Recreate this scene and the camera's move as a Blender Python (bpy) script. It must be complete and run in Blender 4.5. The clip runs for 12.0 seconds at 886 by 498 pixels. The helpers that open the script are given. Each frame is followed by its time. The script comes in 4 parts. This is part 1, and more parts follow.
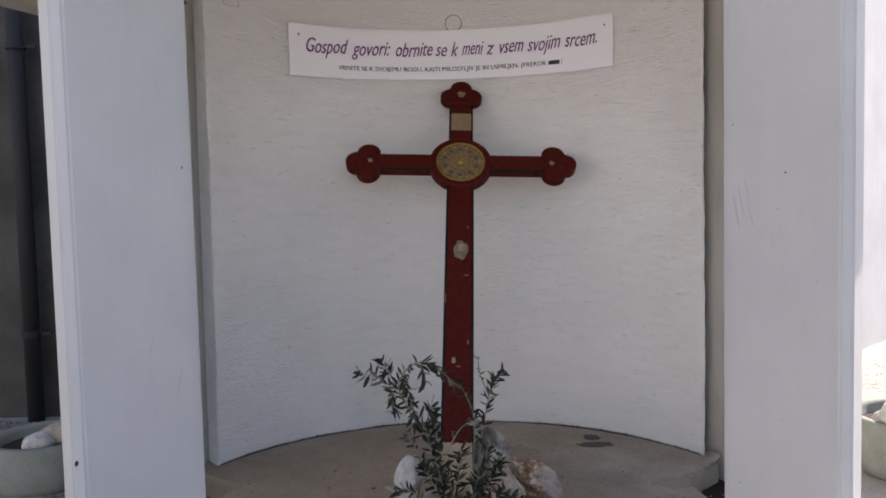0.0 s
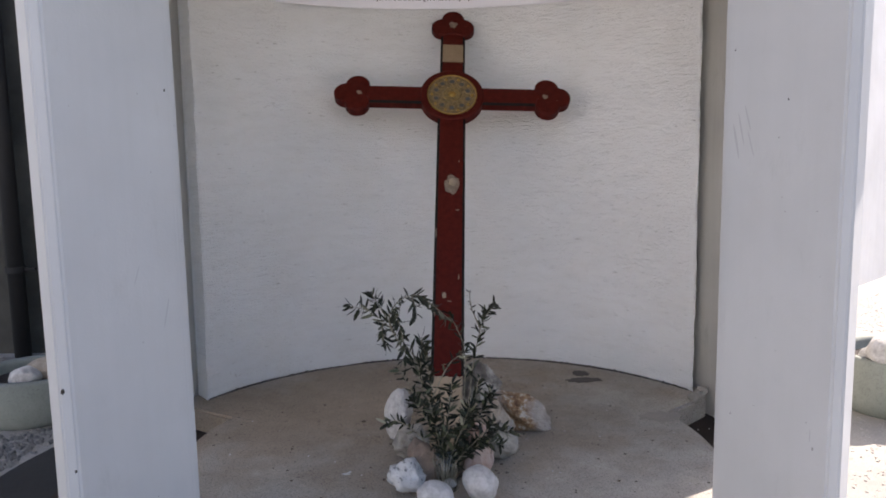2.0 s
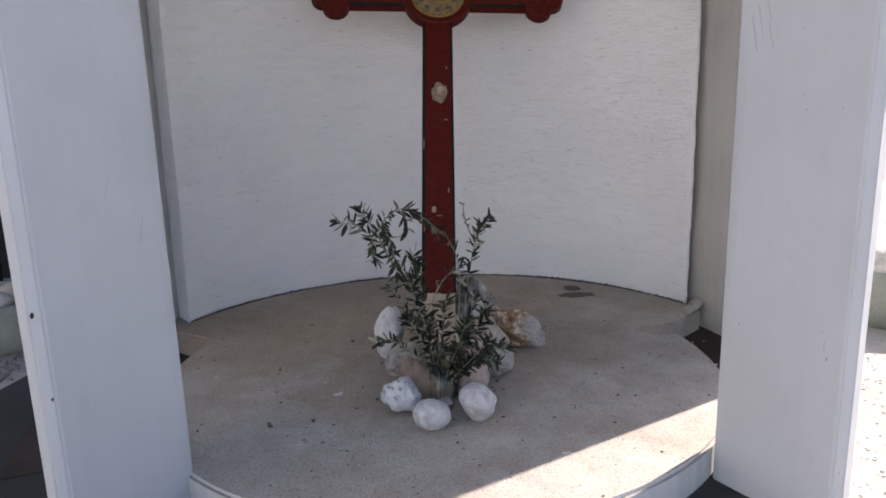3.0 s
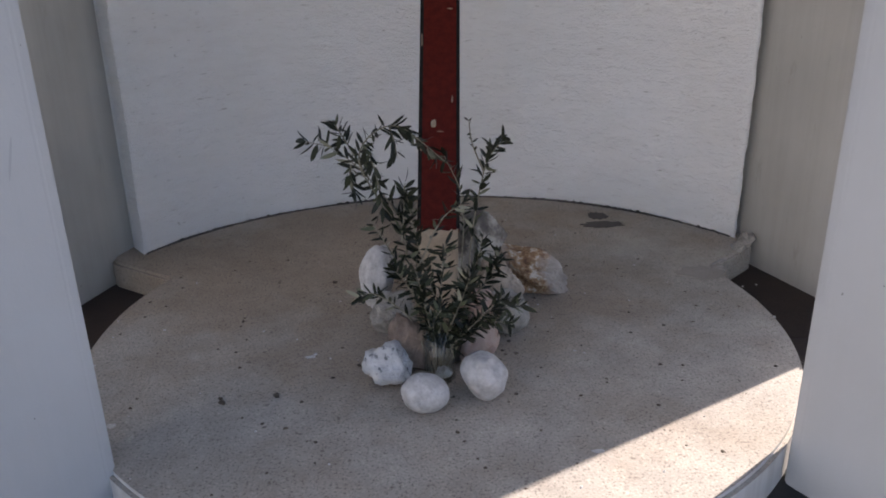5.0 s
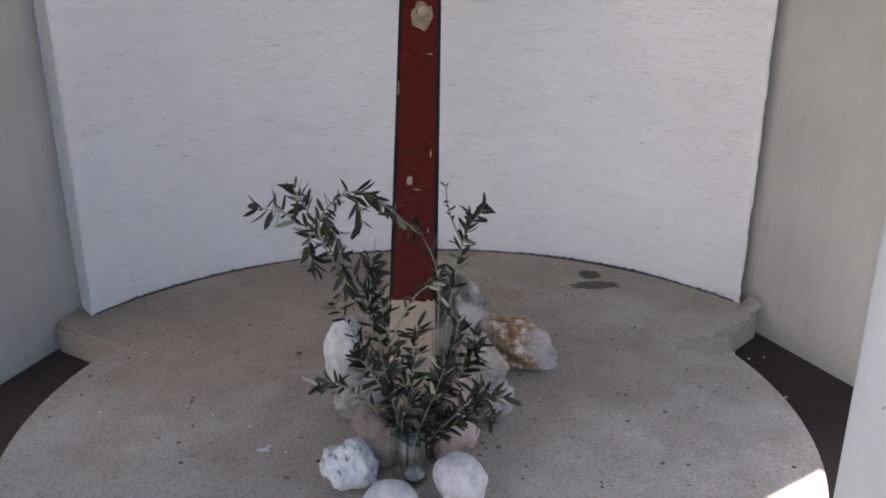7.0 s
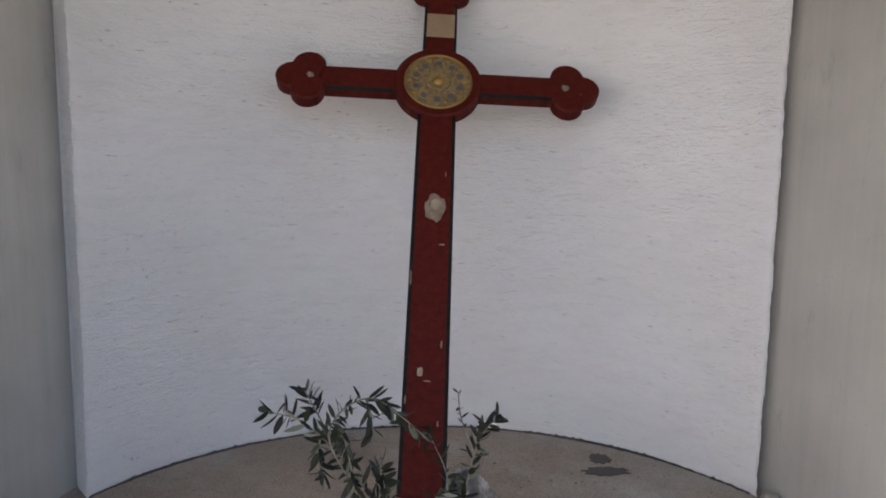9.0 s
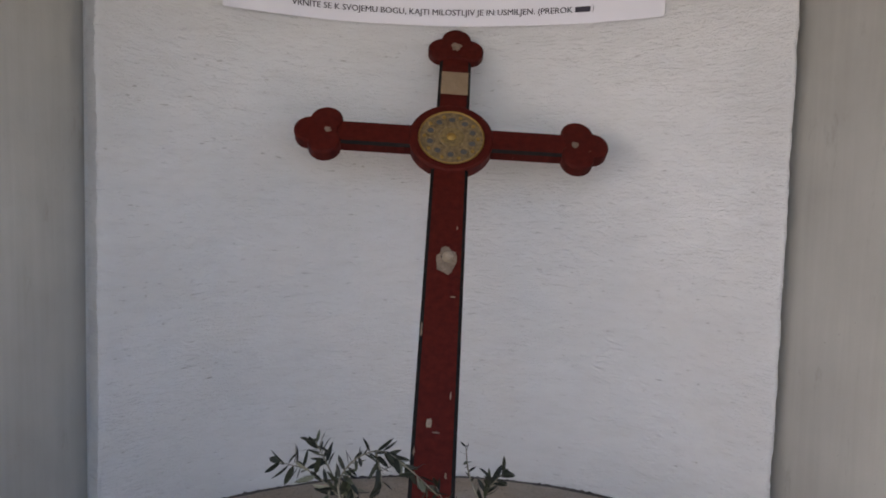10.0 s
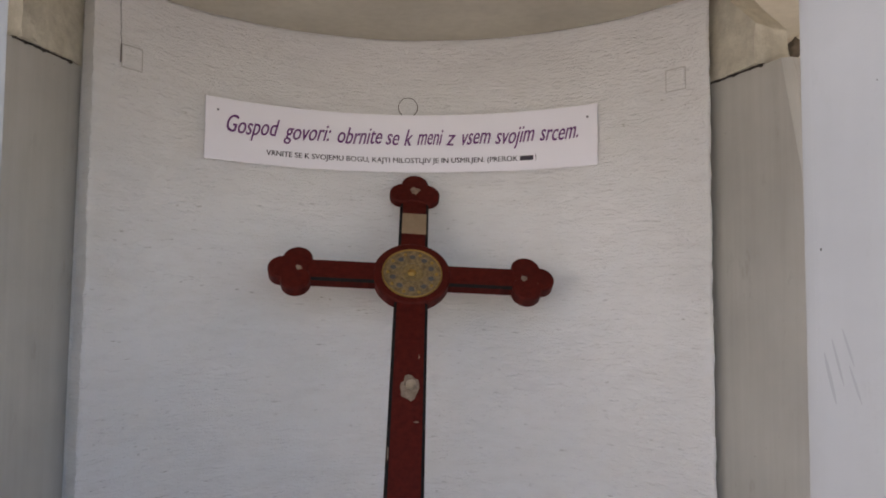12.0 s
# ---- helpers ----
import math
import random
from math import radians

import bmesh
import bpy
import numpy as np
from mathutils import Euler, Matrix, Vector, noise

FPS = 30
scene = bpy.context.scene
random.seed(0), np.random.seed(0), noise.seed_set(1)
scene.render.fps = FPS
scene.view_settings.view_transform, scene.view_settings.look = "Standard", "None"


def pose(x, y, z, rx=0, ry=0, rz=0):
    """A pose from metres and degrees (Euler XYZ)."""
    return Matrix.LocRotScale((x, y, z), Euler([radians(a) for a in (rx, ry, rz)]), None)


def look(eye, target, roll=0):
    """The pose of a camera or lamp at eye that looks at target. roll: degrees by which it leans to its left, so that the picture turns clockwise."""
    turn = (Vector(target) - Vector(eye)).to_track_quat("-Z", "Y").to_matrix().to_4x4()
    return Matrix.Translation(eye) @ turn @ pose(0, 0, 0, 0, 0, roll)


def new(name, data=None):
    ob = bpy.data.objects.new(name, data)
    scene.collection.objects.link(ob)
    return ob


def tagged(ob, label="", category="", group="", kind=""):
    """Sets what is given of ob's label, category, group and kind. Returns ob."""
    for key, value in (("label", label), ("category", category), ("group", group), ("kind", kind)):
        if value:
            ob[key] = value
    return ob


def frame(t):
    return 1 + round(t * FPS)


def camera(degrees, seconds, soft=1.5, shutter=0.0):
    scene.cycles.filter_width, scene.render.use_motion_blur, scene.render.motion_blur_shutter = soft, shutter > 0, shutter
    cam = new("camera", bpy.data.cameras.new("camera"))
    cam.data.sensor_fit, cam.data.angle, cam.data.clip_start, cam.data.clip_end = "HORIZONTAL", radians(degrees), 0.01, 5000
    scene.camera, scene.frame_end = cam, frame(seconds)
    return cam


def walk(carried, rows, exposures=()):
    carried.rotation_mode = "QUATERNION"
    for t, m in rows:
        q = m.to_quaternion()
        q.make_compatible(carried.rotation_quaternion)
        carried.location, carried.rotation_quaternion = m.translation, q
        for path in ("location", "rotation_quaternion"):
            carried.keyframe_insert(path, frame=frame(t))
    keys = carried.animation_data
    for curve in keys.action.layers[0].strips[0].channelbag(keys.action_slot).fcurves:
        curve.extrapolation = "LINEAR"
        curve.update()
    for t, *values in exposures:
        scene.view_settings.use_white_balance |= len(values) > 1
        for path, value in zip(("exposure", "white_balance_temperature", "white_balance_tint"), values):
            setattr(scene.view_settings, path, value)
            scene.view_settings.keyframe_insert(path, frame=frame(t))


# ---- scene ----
cam = camera(60.0, 12.0, soft=1.8)
PATH = [
    (0, (-0.035, 0.191, 1.465), (-0.045, 2.187, 1.344), -1.4),
    (0.5, (-0.031, 0.205, 1.461), (-0.04, 2.199, 1.314), -1.5),
    (1, (-0.044, 0.215, 1.448), (-0.025, 2.207, 1.276), -1.1),
    (1.5, (-0.039, 0.216, 1.429), (-0.012, 2.204, 1.214), -0.8),
    (2, (-0.051, 0.24, 1.415), (-0.032, 2.222, 1.148), -1.0),
    (2.5, (-0.082, 0.284, 1.399), (-0.022, 2.256, 1.072), -1.6),
    (3, (-0.105, 0.392, 1.359), (-0.033, 2.334, 0.887), -1.6),
    (3.5, (-0.015, 0.584, 1.334), (-0.016, 2.494, 0.741), -0.9),
    (3.7, (0.012, 0.651, 1.336), (-0.007, 2.55, 0.709), -0.5),
    (5.3, (-0.06, 1.113, 1.279), (0.003, 2.98, 0.563), -0.9),
    (5.5, (-0.038, 1.162, 1.279), (0.023, 3.036, 0.583), -0.0),
    (6, (0.019, 1.249, 1.281), (0.033, 3.123, 0.582), 1.1),
    (6.5, (0.016, 1.315, 1.29), (0.072, 3.194, 0.609), 0.0),
    (6.7, (0.006, 1.33, 1.295), (0.076, 3.213, 0.625), -0.4),
    (8.3, (-0.009, 1.355, 1.43), (0.085, 3.306, 1.0), 0.5),
    (8.5, (-0.027, 1.364, 1.445), (0.073, 3.323, 1.054), 0.9),
    (9, (-0.026, 1.369, 1.471), (0.041, 3.347, 1.182), 0.6),
    (9.5, (-0.006, 1.346, 1.504), (0.041, 3.333, 1.282), 0.7),
    (10, (-0.023, 1.316, 1.51), (0.01, 3.307, 1.333), 1.3),
    (10.5, (0.004, 1.261, 1.523), (-0.012, 3.259, 1.42), 1.0),
    (11, (-0.031, 1.167, 1.557), (0.03, 3.165, 1.498), 0.5),
    (11.5, (-0.04, 1.07, 1.57), (0.113, 3.064, 1.591), 0.0),
    (12, (-0.054, 1.033, 1.575), (0.088, 3.023, 1.703), 0.4),
]
B = 1.58
EXPOSURES = [(t, B + e, k, 20) for t, e, k in ((0, -0.08, 6900), (1.0, -0.02, 6860), (2.0, 0.02, 6800), (3.0, 0.07, 6680), (3.5, 0.02, 6680), (5.5, -0.16, 6720), (6.0, 0.03, 6720), (6.5, 0.30, 6740), (8.5, 0.50, 6700), (9.0, 0.23, 6800), (9.5, 0.17, 6800), (10.5, 0.07, 6850), (12, 0.06, 7000))]
walk(cam, [(t, look(eye, target, roll)) for t, eye, target, roll in PATH], EXPOSURES)

# ---- world, sun, exposure ----
SUN_H, SUN_E = Vector((0.785, 0.620)).normalized(), radians(38)
world = bpy.data.worlds.new("world")
scene.world = world
world.use_nodes = True
wn = world.node_tree.nodes
sky = wn.new("ShaderNodeTexSky")
sky.sky_type = 'NISHITA'
sky.sun_disc = False
sky.sun_elevation = SUN_E
sky.sun_rotation = math.atan2(SUN_H.x, SUN_H.y)
wn["Background"].inputs[1].default_value = 0.12
world.node_tree.links.new(sky.outputs[0], wn["Background"].inputs[0])
sun_data = bpy.data.lights.new("sun", 'SUN')
sun_data.energy, sun_data.angle, sun_data.color = 4.3, radians(0.55), (1.0, 0.94, 0.85)
sun = new("sun", sun_data)
sun.matrix_world = look((8 * SUN_H.x, 8 * SUN_H.y, 8 * math.tan(SUN_E)), (0, 0, 0))


# ---- materials ----
def material(name, base, rough=0.8, metal=0.0):
    m = bpy.data.materials.new(name)
    m.use_nodes = True
    b = m.node_tree.nodes["Principled BSDF"]
    b.inputs["Base Color"].default_value = (*base, 1)
    b.inputs["Roughness"].default_value = rough
    b.inputs["Metallic"].default_value = metal
    return m, m.node_tree.nodes, m.node_tree.links, b


def coords(n, l, scale=(1, 1, 1), space="Object"):
    tc, mp = n.new("ShaderNodeTexCoord"), n.new("ShaderNodeMapping")
    l.new(tc.outputs[space], mp.inputs[0])
    mp.inputs["Scale"].default_value = scale
    return mp.outputs[0]


def noise_tex(n, l, vec, scale, detail=4, rough=0.55):
    t = n.new("ShaderNodeTexNoise")
    t.inputs["Scale"].default_value, t.inputs["Detail"].default_value, t.inputs["Roughness"].default_value = scale, detail, rough
    l.new(vec, t.inputs["Vector"])
    return t.outputs["Fac"]


def ramp(n, l, fac, stops):
    r = n.new("ShaderNodeValToRGB")
    els = r.color_ramp.elements
    while len(els) < len(stops):
        els.new(0.5)
    for e, (p, c) in zip(els, stops):
        e.position, e.color = p, (*c, 1) if len(c) == 3 else c
    l.new(fac, r.inputs[0])
    return r.outputs[0]


def mix(n, l, fac, a, b, mode='MIX'):
    x = n.new("ShaderNodeMix")
    x.data_type, x.blend_type = 'RGBA', mode
    for sock, v in ((x.inputs[0], fac), (x.inputs[6], a), (x.inputs[7], b)):
        if isinstance(v, (int, float)):
            sock.default_value = v
        elif isinstance(v, tuple):
            sock.default_value = (*v, 1)
        else:
            l.new(v, sock)
    return x.outputs[2]


def bump(n, l, b, height, strength, dist, under=None):
    x = n.new("ShaderNodeBump")
    x.inputs["Strength"].default_value, x.inputs["Distance"].default_value = strength, dist
    l.new(height, x.inputs["Height"])
    if under is not None:
        l.new(under, x.inputs["Normal"])
    l.new(x.outputs[0], b.inputs["Normal"])
    return x.outputs[0]


def grey(v, tint=(1, 1, 1)):
    return tuple(v * t for t in tint)


def plaster_material():
    """Rough trowelled render, white, with short level drag marks, pits and smoother stretches."""
    m, n, l, b = material("white_plaster", (0.78, 0.77, 0.74), 0.9)
    v = coords(n, l)
    big = noise_tex(n, l, v, 1.6, 4)
    patch = noise_tex(n, l, coords(n, l, (1, 1, 1.6)), 3.3, 4, 0.6)
    dash = noise_tex(n, l, coords(n, l, (1, 1, 6.5)), 15, 5, 0.66)
    drag = noise_tex(n, l, coords(n, l, (1, 1, 2.6)), 34, 5, 0.7)
    wave = noise_tex(n, l, coords(n, l, (1, 1, 4)), 6, 4, 0.6)
    grain = noise_tex(n, l, v, 120, 3, 0.6)
    col = ramp(n, l, big, [(0.3, (0.785, 0.78, 0.765)), (0.7, (0.85, 0.847, 0.84))])
    where = ramp(n, l, patch, [(0.36, (0.15, 0.15, 0.15)), (0.62, (0.95, 0.95, 0.95))])
    marks = ramp(n, l, dash, [(0.300, (0.42, 0.39, 0.36)), (0.36, (1, 1, 1))])
    col = mix(n, l, where, col, mix(n, l, 1.0, col, marks, 'MULTIPLY'))
    spots = ramp(n, l, noise_tex(n, l, coords(n, l, (1, 1, 1.3)), 13, 4, 0.7), [(0.235, (0.45, 0.40, 0.34)), (0.30, (1, 1, 1))])
    col = mix(n, l, 0.65, col, spots, 'MULTIPLY')
    tone = ramp(n, l, wave, [(0.3, (0.91, 0.905, 0.895)), (0.55, (1, 1, 1))])
    col = mix(n, l, 0.5, col, tone, 'MULTIPLY')
    l.new(col, b.inputs["Base Color"])
    a = bump(n, l, b, dash, 0.8, 0.016)
    a = bump(n, l, b, drag, 0.85, 0.0125, a)
    a = bump(n, l, b, wave, 0.3, 0.02, a)
    bump(n, l, b, grain, 0.6, 0.004, a)
    return m


def paint_material(name, lo, hi, tint, streak=0.35, dirt=0.22):
    """Smooth paint on concrete with faint streaks, scuffs and small blow holes."""
    m, n, l, b = material(name, grey(hi, tint), 0.7)
    v = coords(n, l)
    big = noise_tex(n, l, v, 2.2, 5)
    run = noise_tex(n, l, coords(n, l, (14, 14, 0.7)), 1.6, 5, 0.6)
    col = ramp(n, l, big, [(0.3, grey(lo, tint)), (0.7, grey(hi, tint))])
    col = mix(n, l, streak, col, ramp(n, l, run, [(0.3, (0.72, 0.70, 0.66)), (0.6, (1, 1, 1))]), 'MULTIPLY')
    holes = ramp(n, l, noise_tex(n, l, v, 70, 1, 0.3), [(0.165, (0.35, 0.33, 0.31)), (0.185, (1, 1, 1))])
    col = mix(n, l, 0.7, col, holes, 'MULTIPLY')
    scuff = ramp(n, l, noise_tex(n, l, coords(n, l, (3, 3, 1)), 3.1, 6, 0.75), [(0.28, (0.7, 0.68, 0.65)), (0.4, (1, 1, 1))])
    col = mix(n, l, dirt, col, scuff, 'MULTIPLY')
    l.new(col, b.inputs["Base Color"])
    a = bump(n, l, b, noise_tex(n, l, v, 6, 4), 0.25, 0.01)
    bump(n, l, b, noise_tex(n, l, v, 120, 2), 0.25, 0.0015, a)
    return m


def concrete_material(name, lo, hi, tint, grains=1.0, brown=None):
    m, n, l, b = material(name, grey(hi, tint), 0.92)
    v = coords(n, l)
    big = noise_tex(n, l, v, 1.7, 6, 0.6)
    mid = noise_tex(n, l, v, 9, 5, 0.65)
    fine = noise_tex(n, l, v, 140, 3, 0.7)
    vor = n.new("ShaderNodeTexVoronoi")
    vor.inputs["Scale"].default_value = 120
    l.new(v, vor.inputs["Vector"])
    col = ramp(n, l, big, [(0.25, grey(lo, tint)), (0.75, grey(hi, tint))])
    col = mix(n, l, 0.5, col, ramp(n, l, mid, [(0.3, (0.72, 0.71, 0.69)), (0.7, (1.12, 1.11, 1.08))]), 'MULTIPLY')
    specks = ramp(n, l, fine, [(0.34, (0.38, 0.36, 0.35)), (0.45, (1, 1, 1)), (0.57, (1, 1, 1)), (0.68, (1.35, 1.33, 1.3))])
    col = mix(n, l, 0.85 * grains, col, specks, 'MULTIPLY')
    pit = ramp(n, l, noise_tex(n, l, v, 44, 3, 0.6), [(0.30, (0.30, 0.28, 0.26)), (0.36, (1, 1, 1))])
    gather = ramp(n, l, noise_tex(n, l, v, 2.6, 4, 0.6), [(0.42, (0.15, 0.15, 0.15)), (0.62, (1, 1, 1))])
    pit = mix(n, l, gather, (1.0, 1.0, 1.0), pit)
    col = mix(n, l, 0.8 * grains, col, pit, 'MULTIPLY')
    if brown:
        # brown tint with shade painted in, fading from the back left, uneven edge
        away, shade_fade, both = n.new("ShaderNodeVectorMath"), n.new("ShaderNodeMath"), n.new("ShaderNodeMath")
        away.operation, shade_fade.operation = 'DISTANCE', 'MULTIPLY_ADD'
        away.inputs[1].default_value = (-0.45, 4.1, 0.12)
        shade_fade.inputs[1].default_value, shade_fade.inputs[2].default_value = -0.17, 0.22
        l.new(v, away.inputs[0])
        l.new(away.outputs["Value"], shade_fade.inputs[0])
        l.new(shade_fade.outputs[0], both.inputs[0])
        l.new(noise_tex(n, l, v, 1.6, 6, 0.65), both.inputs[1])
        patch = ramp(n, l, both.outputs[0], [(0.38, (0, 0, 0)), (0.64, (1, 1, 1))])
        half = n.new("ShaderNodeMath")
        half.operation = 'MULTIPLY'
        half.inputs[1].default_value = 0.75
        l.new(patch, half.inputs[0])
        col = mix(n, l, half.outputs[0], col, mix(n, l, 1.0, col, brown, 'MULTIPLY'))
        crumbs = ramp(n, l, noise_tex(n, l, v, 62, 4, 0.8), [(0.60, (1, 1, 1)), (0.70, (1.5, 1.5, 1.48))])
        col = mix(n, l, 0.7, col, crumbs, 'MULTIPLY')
    l.new(col, b.inputs["Base Color"])
    a = bump(n, l, b, mid, 0.3, 0.006)
    a = bump(n, l, b, vor.outputs["Distance"], 0.14 * grains, 0.003, a)
    bump(n, l, b, fine, 0.5, 0.002, a)
    return m


def stone_material(name, lo, hi, scale=14, pitted=False, veins=None, rough=0.85):
    m, n, l, b = material(name, hi, rough)
    v = coords(n, l)
    f = noise_tex(n, l, v, scale, 6, 0.65)
    col = ramp(n, l, f, [(0.3, lo), (0.65, hi)])
    if veins:
        w = ramp(n, l, noise_tex(n, l, v, scale * 0.55, 5, 0.7), [(0.46, (0, 0, 0)), (0.56, (1, 1, 1))])
        col = mix(n, l, w, col, veins)
    fine = noise_tex(n, l, v, 160, 3, 0.6)
    if pitted:
        pits = noise_tex(n, l, v, 55, 2, 0.5)
        col = mix(n, l, 0.9, col, ramp(n, l, pits, [(0.33, (0.25, 0.25, 0.27)), (0.41, (1, 1, 1))]), 'MULTIPLY')
        a = bump(n, l, b, pits, 0.8, 0.01)
    else:
        a = bump(n, l, b, noise_tex(n, l, v, 30, 6, 0.74), 0.9, 0.012)
    l.new(col, b.inputs["Base Color"])
    bump(n, l, b, fine, 0.35, 0.002, a)
    return m


def wood_paint(name, lo, hi, wear, rough=0.45):
    m, n, l, b = material(name, hi, rough)
    v = coords(n, l)
    g = noise_tex(n, l, coords(n, l, (9, 9, 1.1)), 4.0, 6, 0.65)
    col = ramp(n, l, g, [(0.3, lo), (0.7, hi)])
    chips = ramp(n, l, noise_tex(n, l, coords(n, l, (2, 2, 1)), 24, 3, 0.6), [(0.765, (0, 0, 0)), (0.79, (1, 1, 1))])
    col = mix(n, l, chips, col, wear)
    l.new(col, b.inputs["Base Color"])
    l.new(ramp(n, l, g, [(0.3, (0.68,) * 3), (0.7, (0.5,) * 3)]), b.inputs["Roughness"])
    b.inputs["Specular IOR Level"].default_value = 0.12
    bump(n, l, b, g, 0.2, 0.004)
    return m


M_PLASTER = plaster_material()
M_PILLAR = paint_material("white_paint", 0.41, 0.465, (0.955, 0.985, 1.0), 0.08)
M_PANEL = paint_material("grey_paint", 0.36, 0.45, (1.0, 0.975, 0.89), 0.28, 0.6)
M_CEILING = paint_material("ceiling_paint", 0.45, 0.56, (1.0, 0.93, 0.76), 0.3)
M_BEAM = paint_material("beam_paint", 0.45, 0.56, (1.0, 0.93, 0.76), 0.3)
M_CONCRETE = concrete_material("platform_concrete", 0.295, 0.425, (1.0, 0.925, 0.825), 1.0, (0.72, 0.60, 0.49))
M_BRACKET = stone_material("cream_render", (0.46, 0.425, 0.34), (0.64, 0.60, 0.49), 12)
M_RISER = paint_material("riser_paint", 0.5, 0.68, (1.0, 0.98, 0.95), 0.6)
M_DARK_GROUND = concrete_material("dark_ground", 0.018, 0.034, (1.0, 0.97, 0.94), 0.6)
M_SOIL = concrete_material("dark_soil", 0.014, 0.042, (1.0, 0.62, 0.45), 0.6)
M_GRAVEL = concrete_material("gravel_ground", 0.28, 0.36, (1.0, 0.94, 0.86), 0.7)
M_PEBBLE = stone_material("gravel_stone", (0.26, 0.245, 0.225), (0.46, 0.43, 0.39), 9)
# same gravel as M_PEBBLE, with the left side's shade in its colour
M_SHADED_GRAVEL = stone_material("shaded_gravel", (0.07, 0.068, 0.064), (0.24, 0.23, 0.215), 9)
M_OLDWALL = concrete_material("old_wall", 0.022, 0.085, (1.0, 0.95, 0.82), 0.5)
M_FARWALL = paint_material("far_wall_paint", 0.54, 0.62, (1.0, 0.99, 0.97), 0.15)
M_PLANTER = concrete_material("planter_concrete", 0.18, 0.31, (0.93, 1.0, 0.90), 0.5)
M_PIPE = material("pipe_plastic", (0.010, 0.0095, 0.010), 0.75)[0]
M_RED = wood_paint("red_paint", (0.044, 0.0046, 0.003), (0.082, 0.0085, 0.0047), (0.45, 0.36, 0.27))
M_BLACK = wood_paint("black_paint", (0.004, 0.004, 0.004), (0.009, 0.008, 0.007), (0.30, 0.2, 0.13))
M_TAN = stone_material("bare_wood", (0.21, 0.14, 0.078), (0.30, 0.21, 0.128), 6)
M_FOOT = stone_material("bare_wood_foot", (0.27, 0.20, 0.135), (0.39, 0.31, 0.22), 7)
M_CHIP = stone_material("bared_filler", (0.13, 0.09, 0.06), (0.26, 0.20, 0.145), 40)
M_HOLLOW = material("ornament_hollow", (0.07, 0.07, 0.07), 0.6)[0]
M_PLUG = stone_material("pale_plug", (0.20, 0.15, 0.10), (0.36, 0.29, 0.21), 30)
M_BRASS = material("brass", (0.36, 0.23, 0.07), 0.42, 1.0)[0]
M_ENAMEL = stone_material("faded_silver", (0.07, 0.041, 0.014), (0.28, 0.19, 0.082), 60, rough=0.45)
M_GILT = stone_material("worn_gilt", (0.10, 0.062, 0.018), (0.27, 0.18, 0.065), 70, rough=0.4)
M_PAPER = material("white_paper", (0.79, 0.78, 0.83), 0.75)[0]
M_PURPLE = material("purple_ink", (0.13, 0.028, 0.15), 0.7)[0]
M_INK = material("dark_ink", (0.045, 0.038, 0.055), 0.7)[0]
M_CRACK = material("joint_shade", (0.035, 0.03, 0.025), 0.95)[0]
M_WHITESTONE = stone_material("white_stone", (0.33, 0.315, 0.30), (0.56, 0.545, 0.53), 38)
M_PITSTONE = stone_material("pitted_stone", (0.38, 0.37, 0.36), (0.58, 0.57, 0.555), 16, True)
M_GREYSTONE = stone_material("grey_stone", (0.17, 0.155, 0.135), (0.40, 0.37, 0.325), 15)
M_PINKSTONE = stone_material("pink_stone", (0.25, 0.155, 0.12), (0.46, 0.33, 0.28), 11, veins=(0.42, 0.33, 0.29))
M_BROWNSTONE = stone_material("brown_stone", (0.12, 0.085, 0.065), (0.28, 0.21, 0.165), 9)
M_GAPSTONE = stone_material("gap_stone", (0.035, 0.028, 0.022), (0.09, 0.07, 0.055), 12)
M_BEIGESTONE = stone_material("beige_stone", (0.24, 0.19, 0.145), (0.47, 0.40, 0.325), 14)
def crystal_material():
    """Pale stone with a crust of ochre crystals across its middle."""
    m, n, l, b = material("ochre_crystal", (0.45, 0.40, 0.34), 0.7)
    v = coords(n, l)
    col = ramp(n, l, noise_tex(n, l, v, 13, 5, 0.65), [(0.3, (0.30, 0.25, 0.21)), (0.66, (0.46, 0.405, 0.355))])
    ochre = ramp(n, l, noise_tex(n, l, v, 34, 4, 0.7), [(0.34, (0.10, 0.035, 0.010)), (0.47, (0.26, 0.13, 0.050)), (0.55, (0.40, 0.27, 0.15)), (0.63, (0.60, 0.54, 0.46))])
    sep = n.new("ShaderNodeSeparateXYZ")
    l.new(v, sep.inputs[0])
    wob = n.new("ShaderNodeMath")
    wob.operation = 'MULTIPLY_ADD'
    wob.inputs[1].default_value, wob.inputs[2].default_value = 0.16, -0.08
    l.new(noise_tex(n, l, v, 16, 4, 0.6), wob.inputs[0])
    add = n.new("ShaderNodeMath")
    l.new(sep.outputs[0], add.inputs[0])
    l.new(wob.outputs[0], add.inputs[1])
    band = n.new("ShaderNodeMapRange")
    band.inputs[1].default_value, band.inputs[2].default_value = -0.2, 0.2
    l.new(add.outputs[0], band.inputs[0])
    mask = ramp(n, l, band.outputs[0], [(0.22, (0, 0, 0)), (0.36, (0.9, 0.9, 0.9)), (0.58, (0.9, 0.9, 0.9)), (0.70, (0, 0, 0))])
    l.new(mix(n, l, mask, col, ochre), b.inputs["Base Color"])
    a = bump(n, l, b, noise_tex(n, l, v, 45, 4, 0.75), 0.9, 0.012)
    bump(n, l, b, noise_tex(n, l, v, 150, 3), 0.4, 0.003, a)
    return m


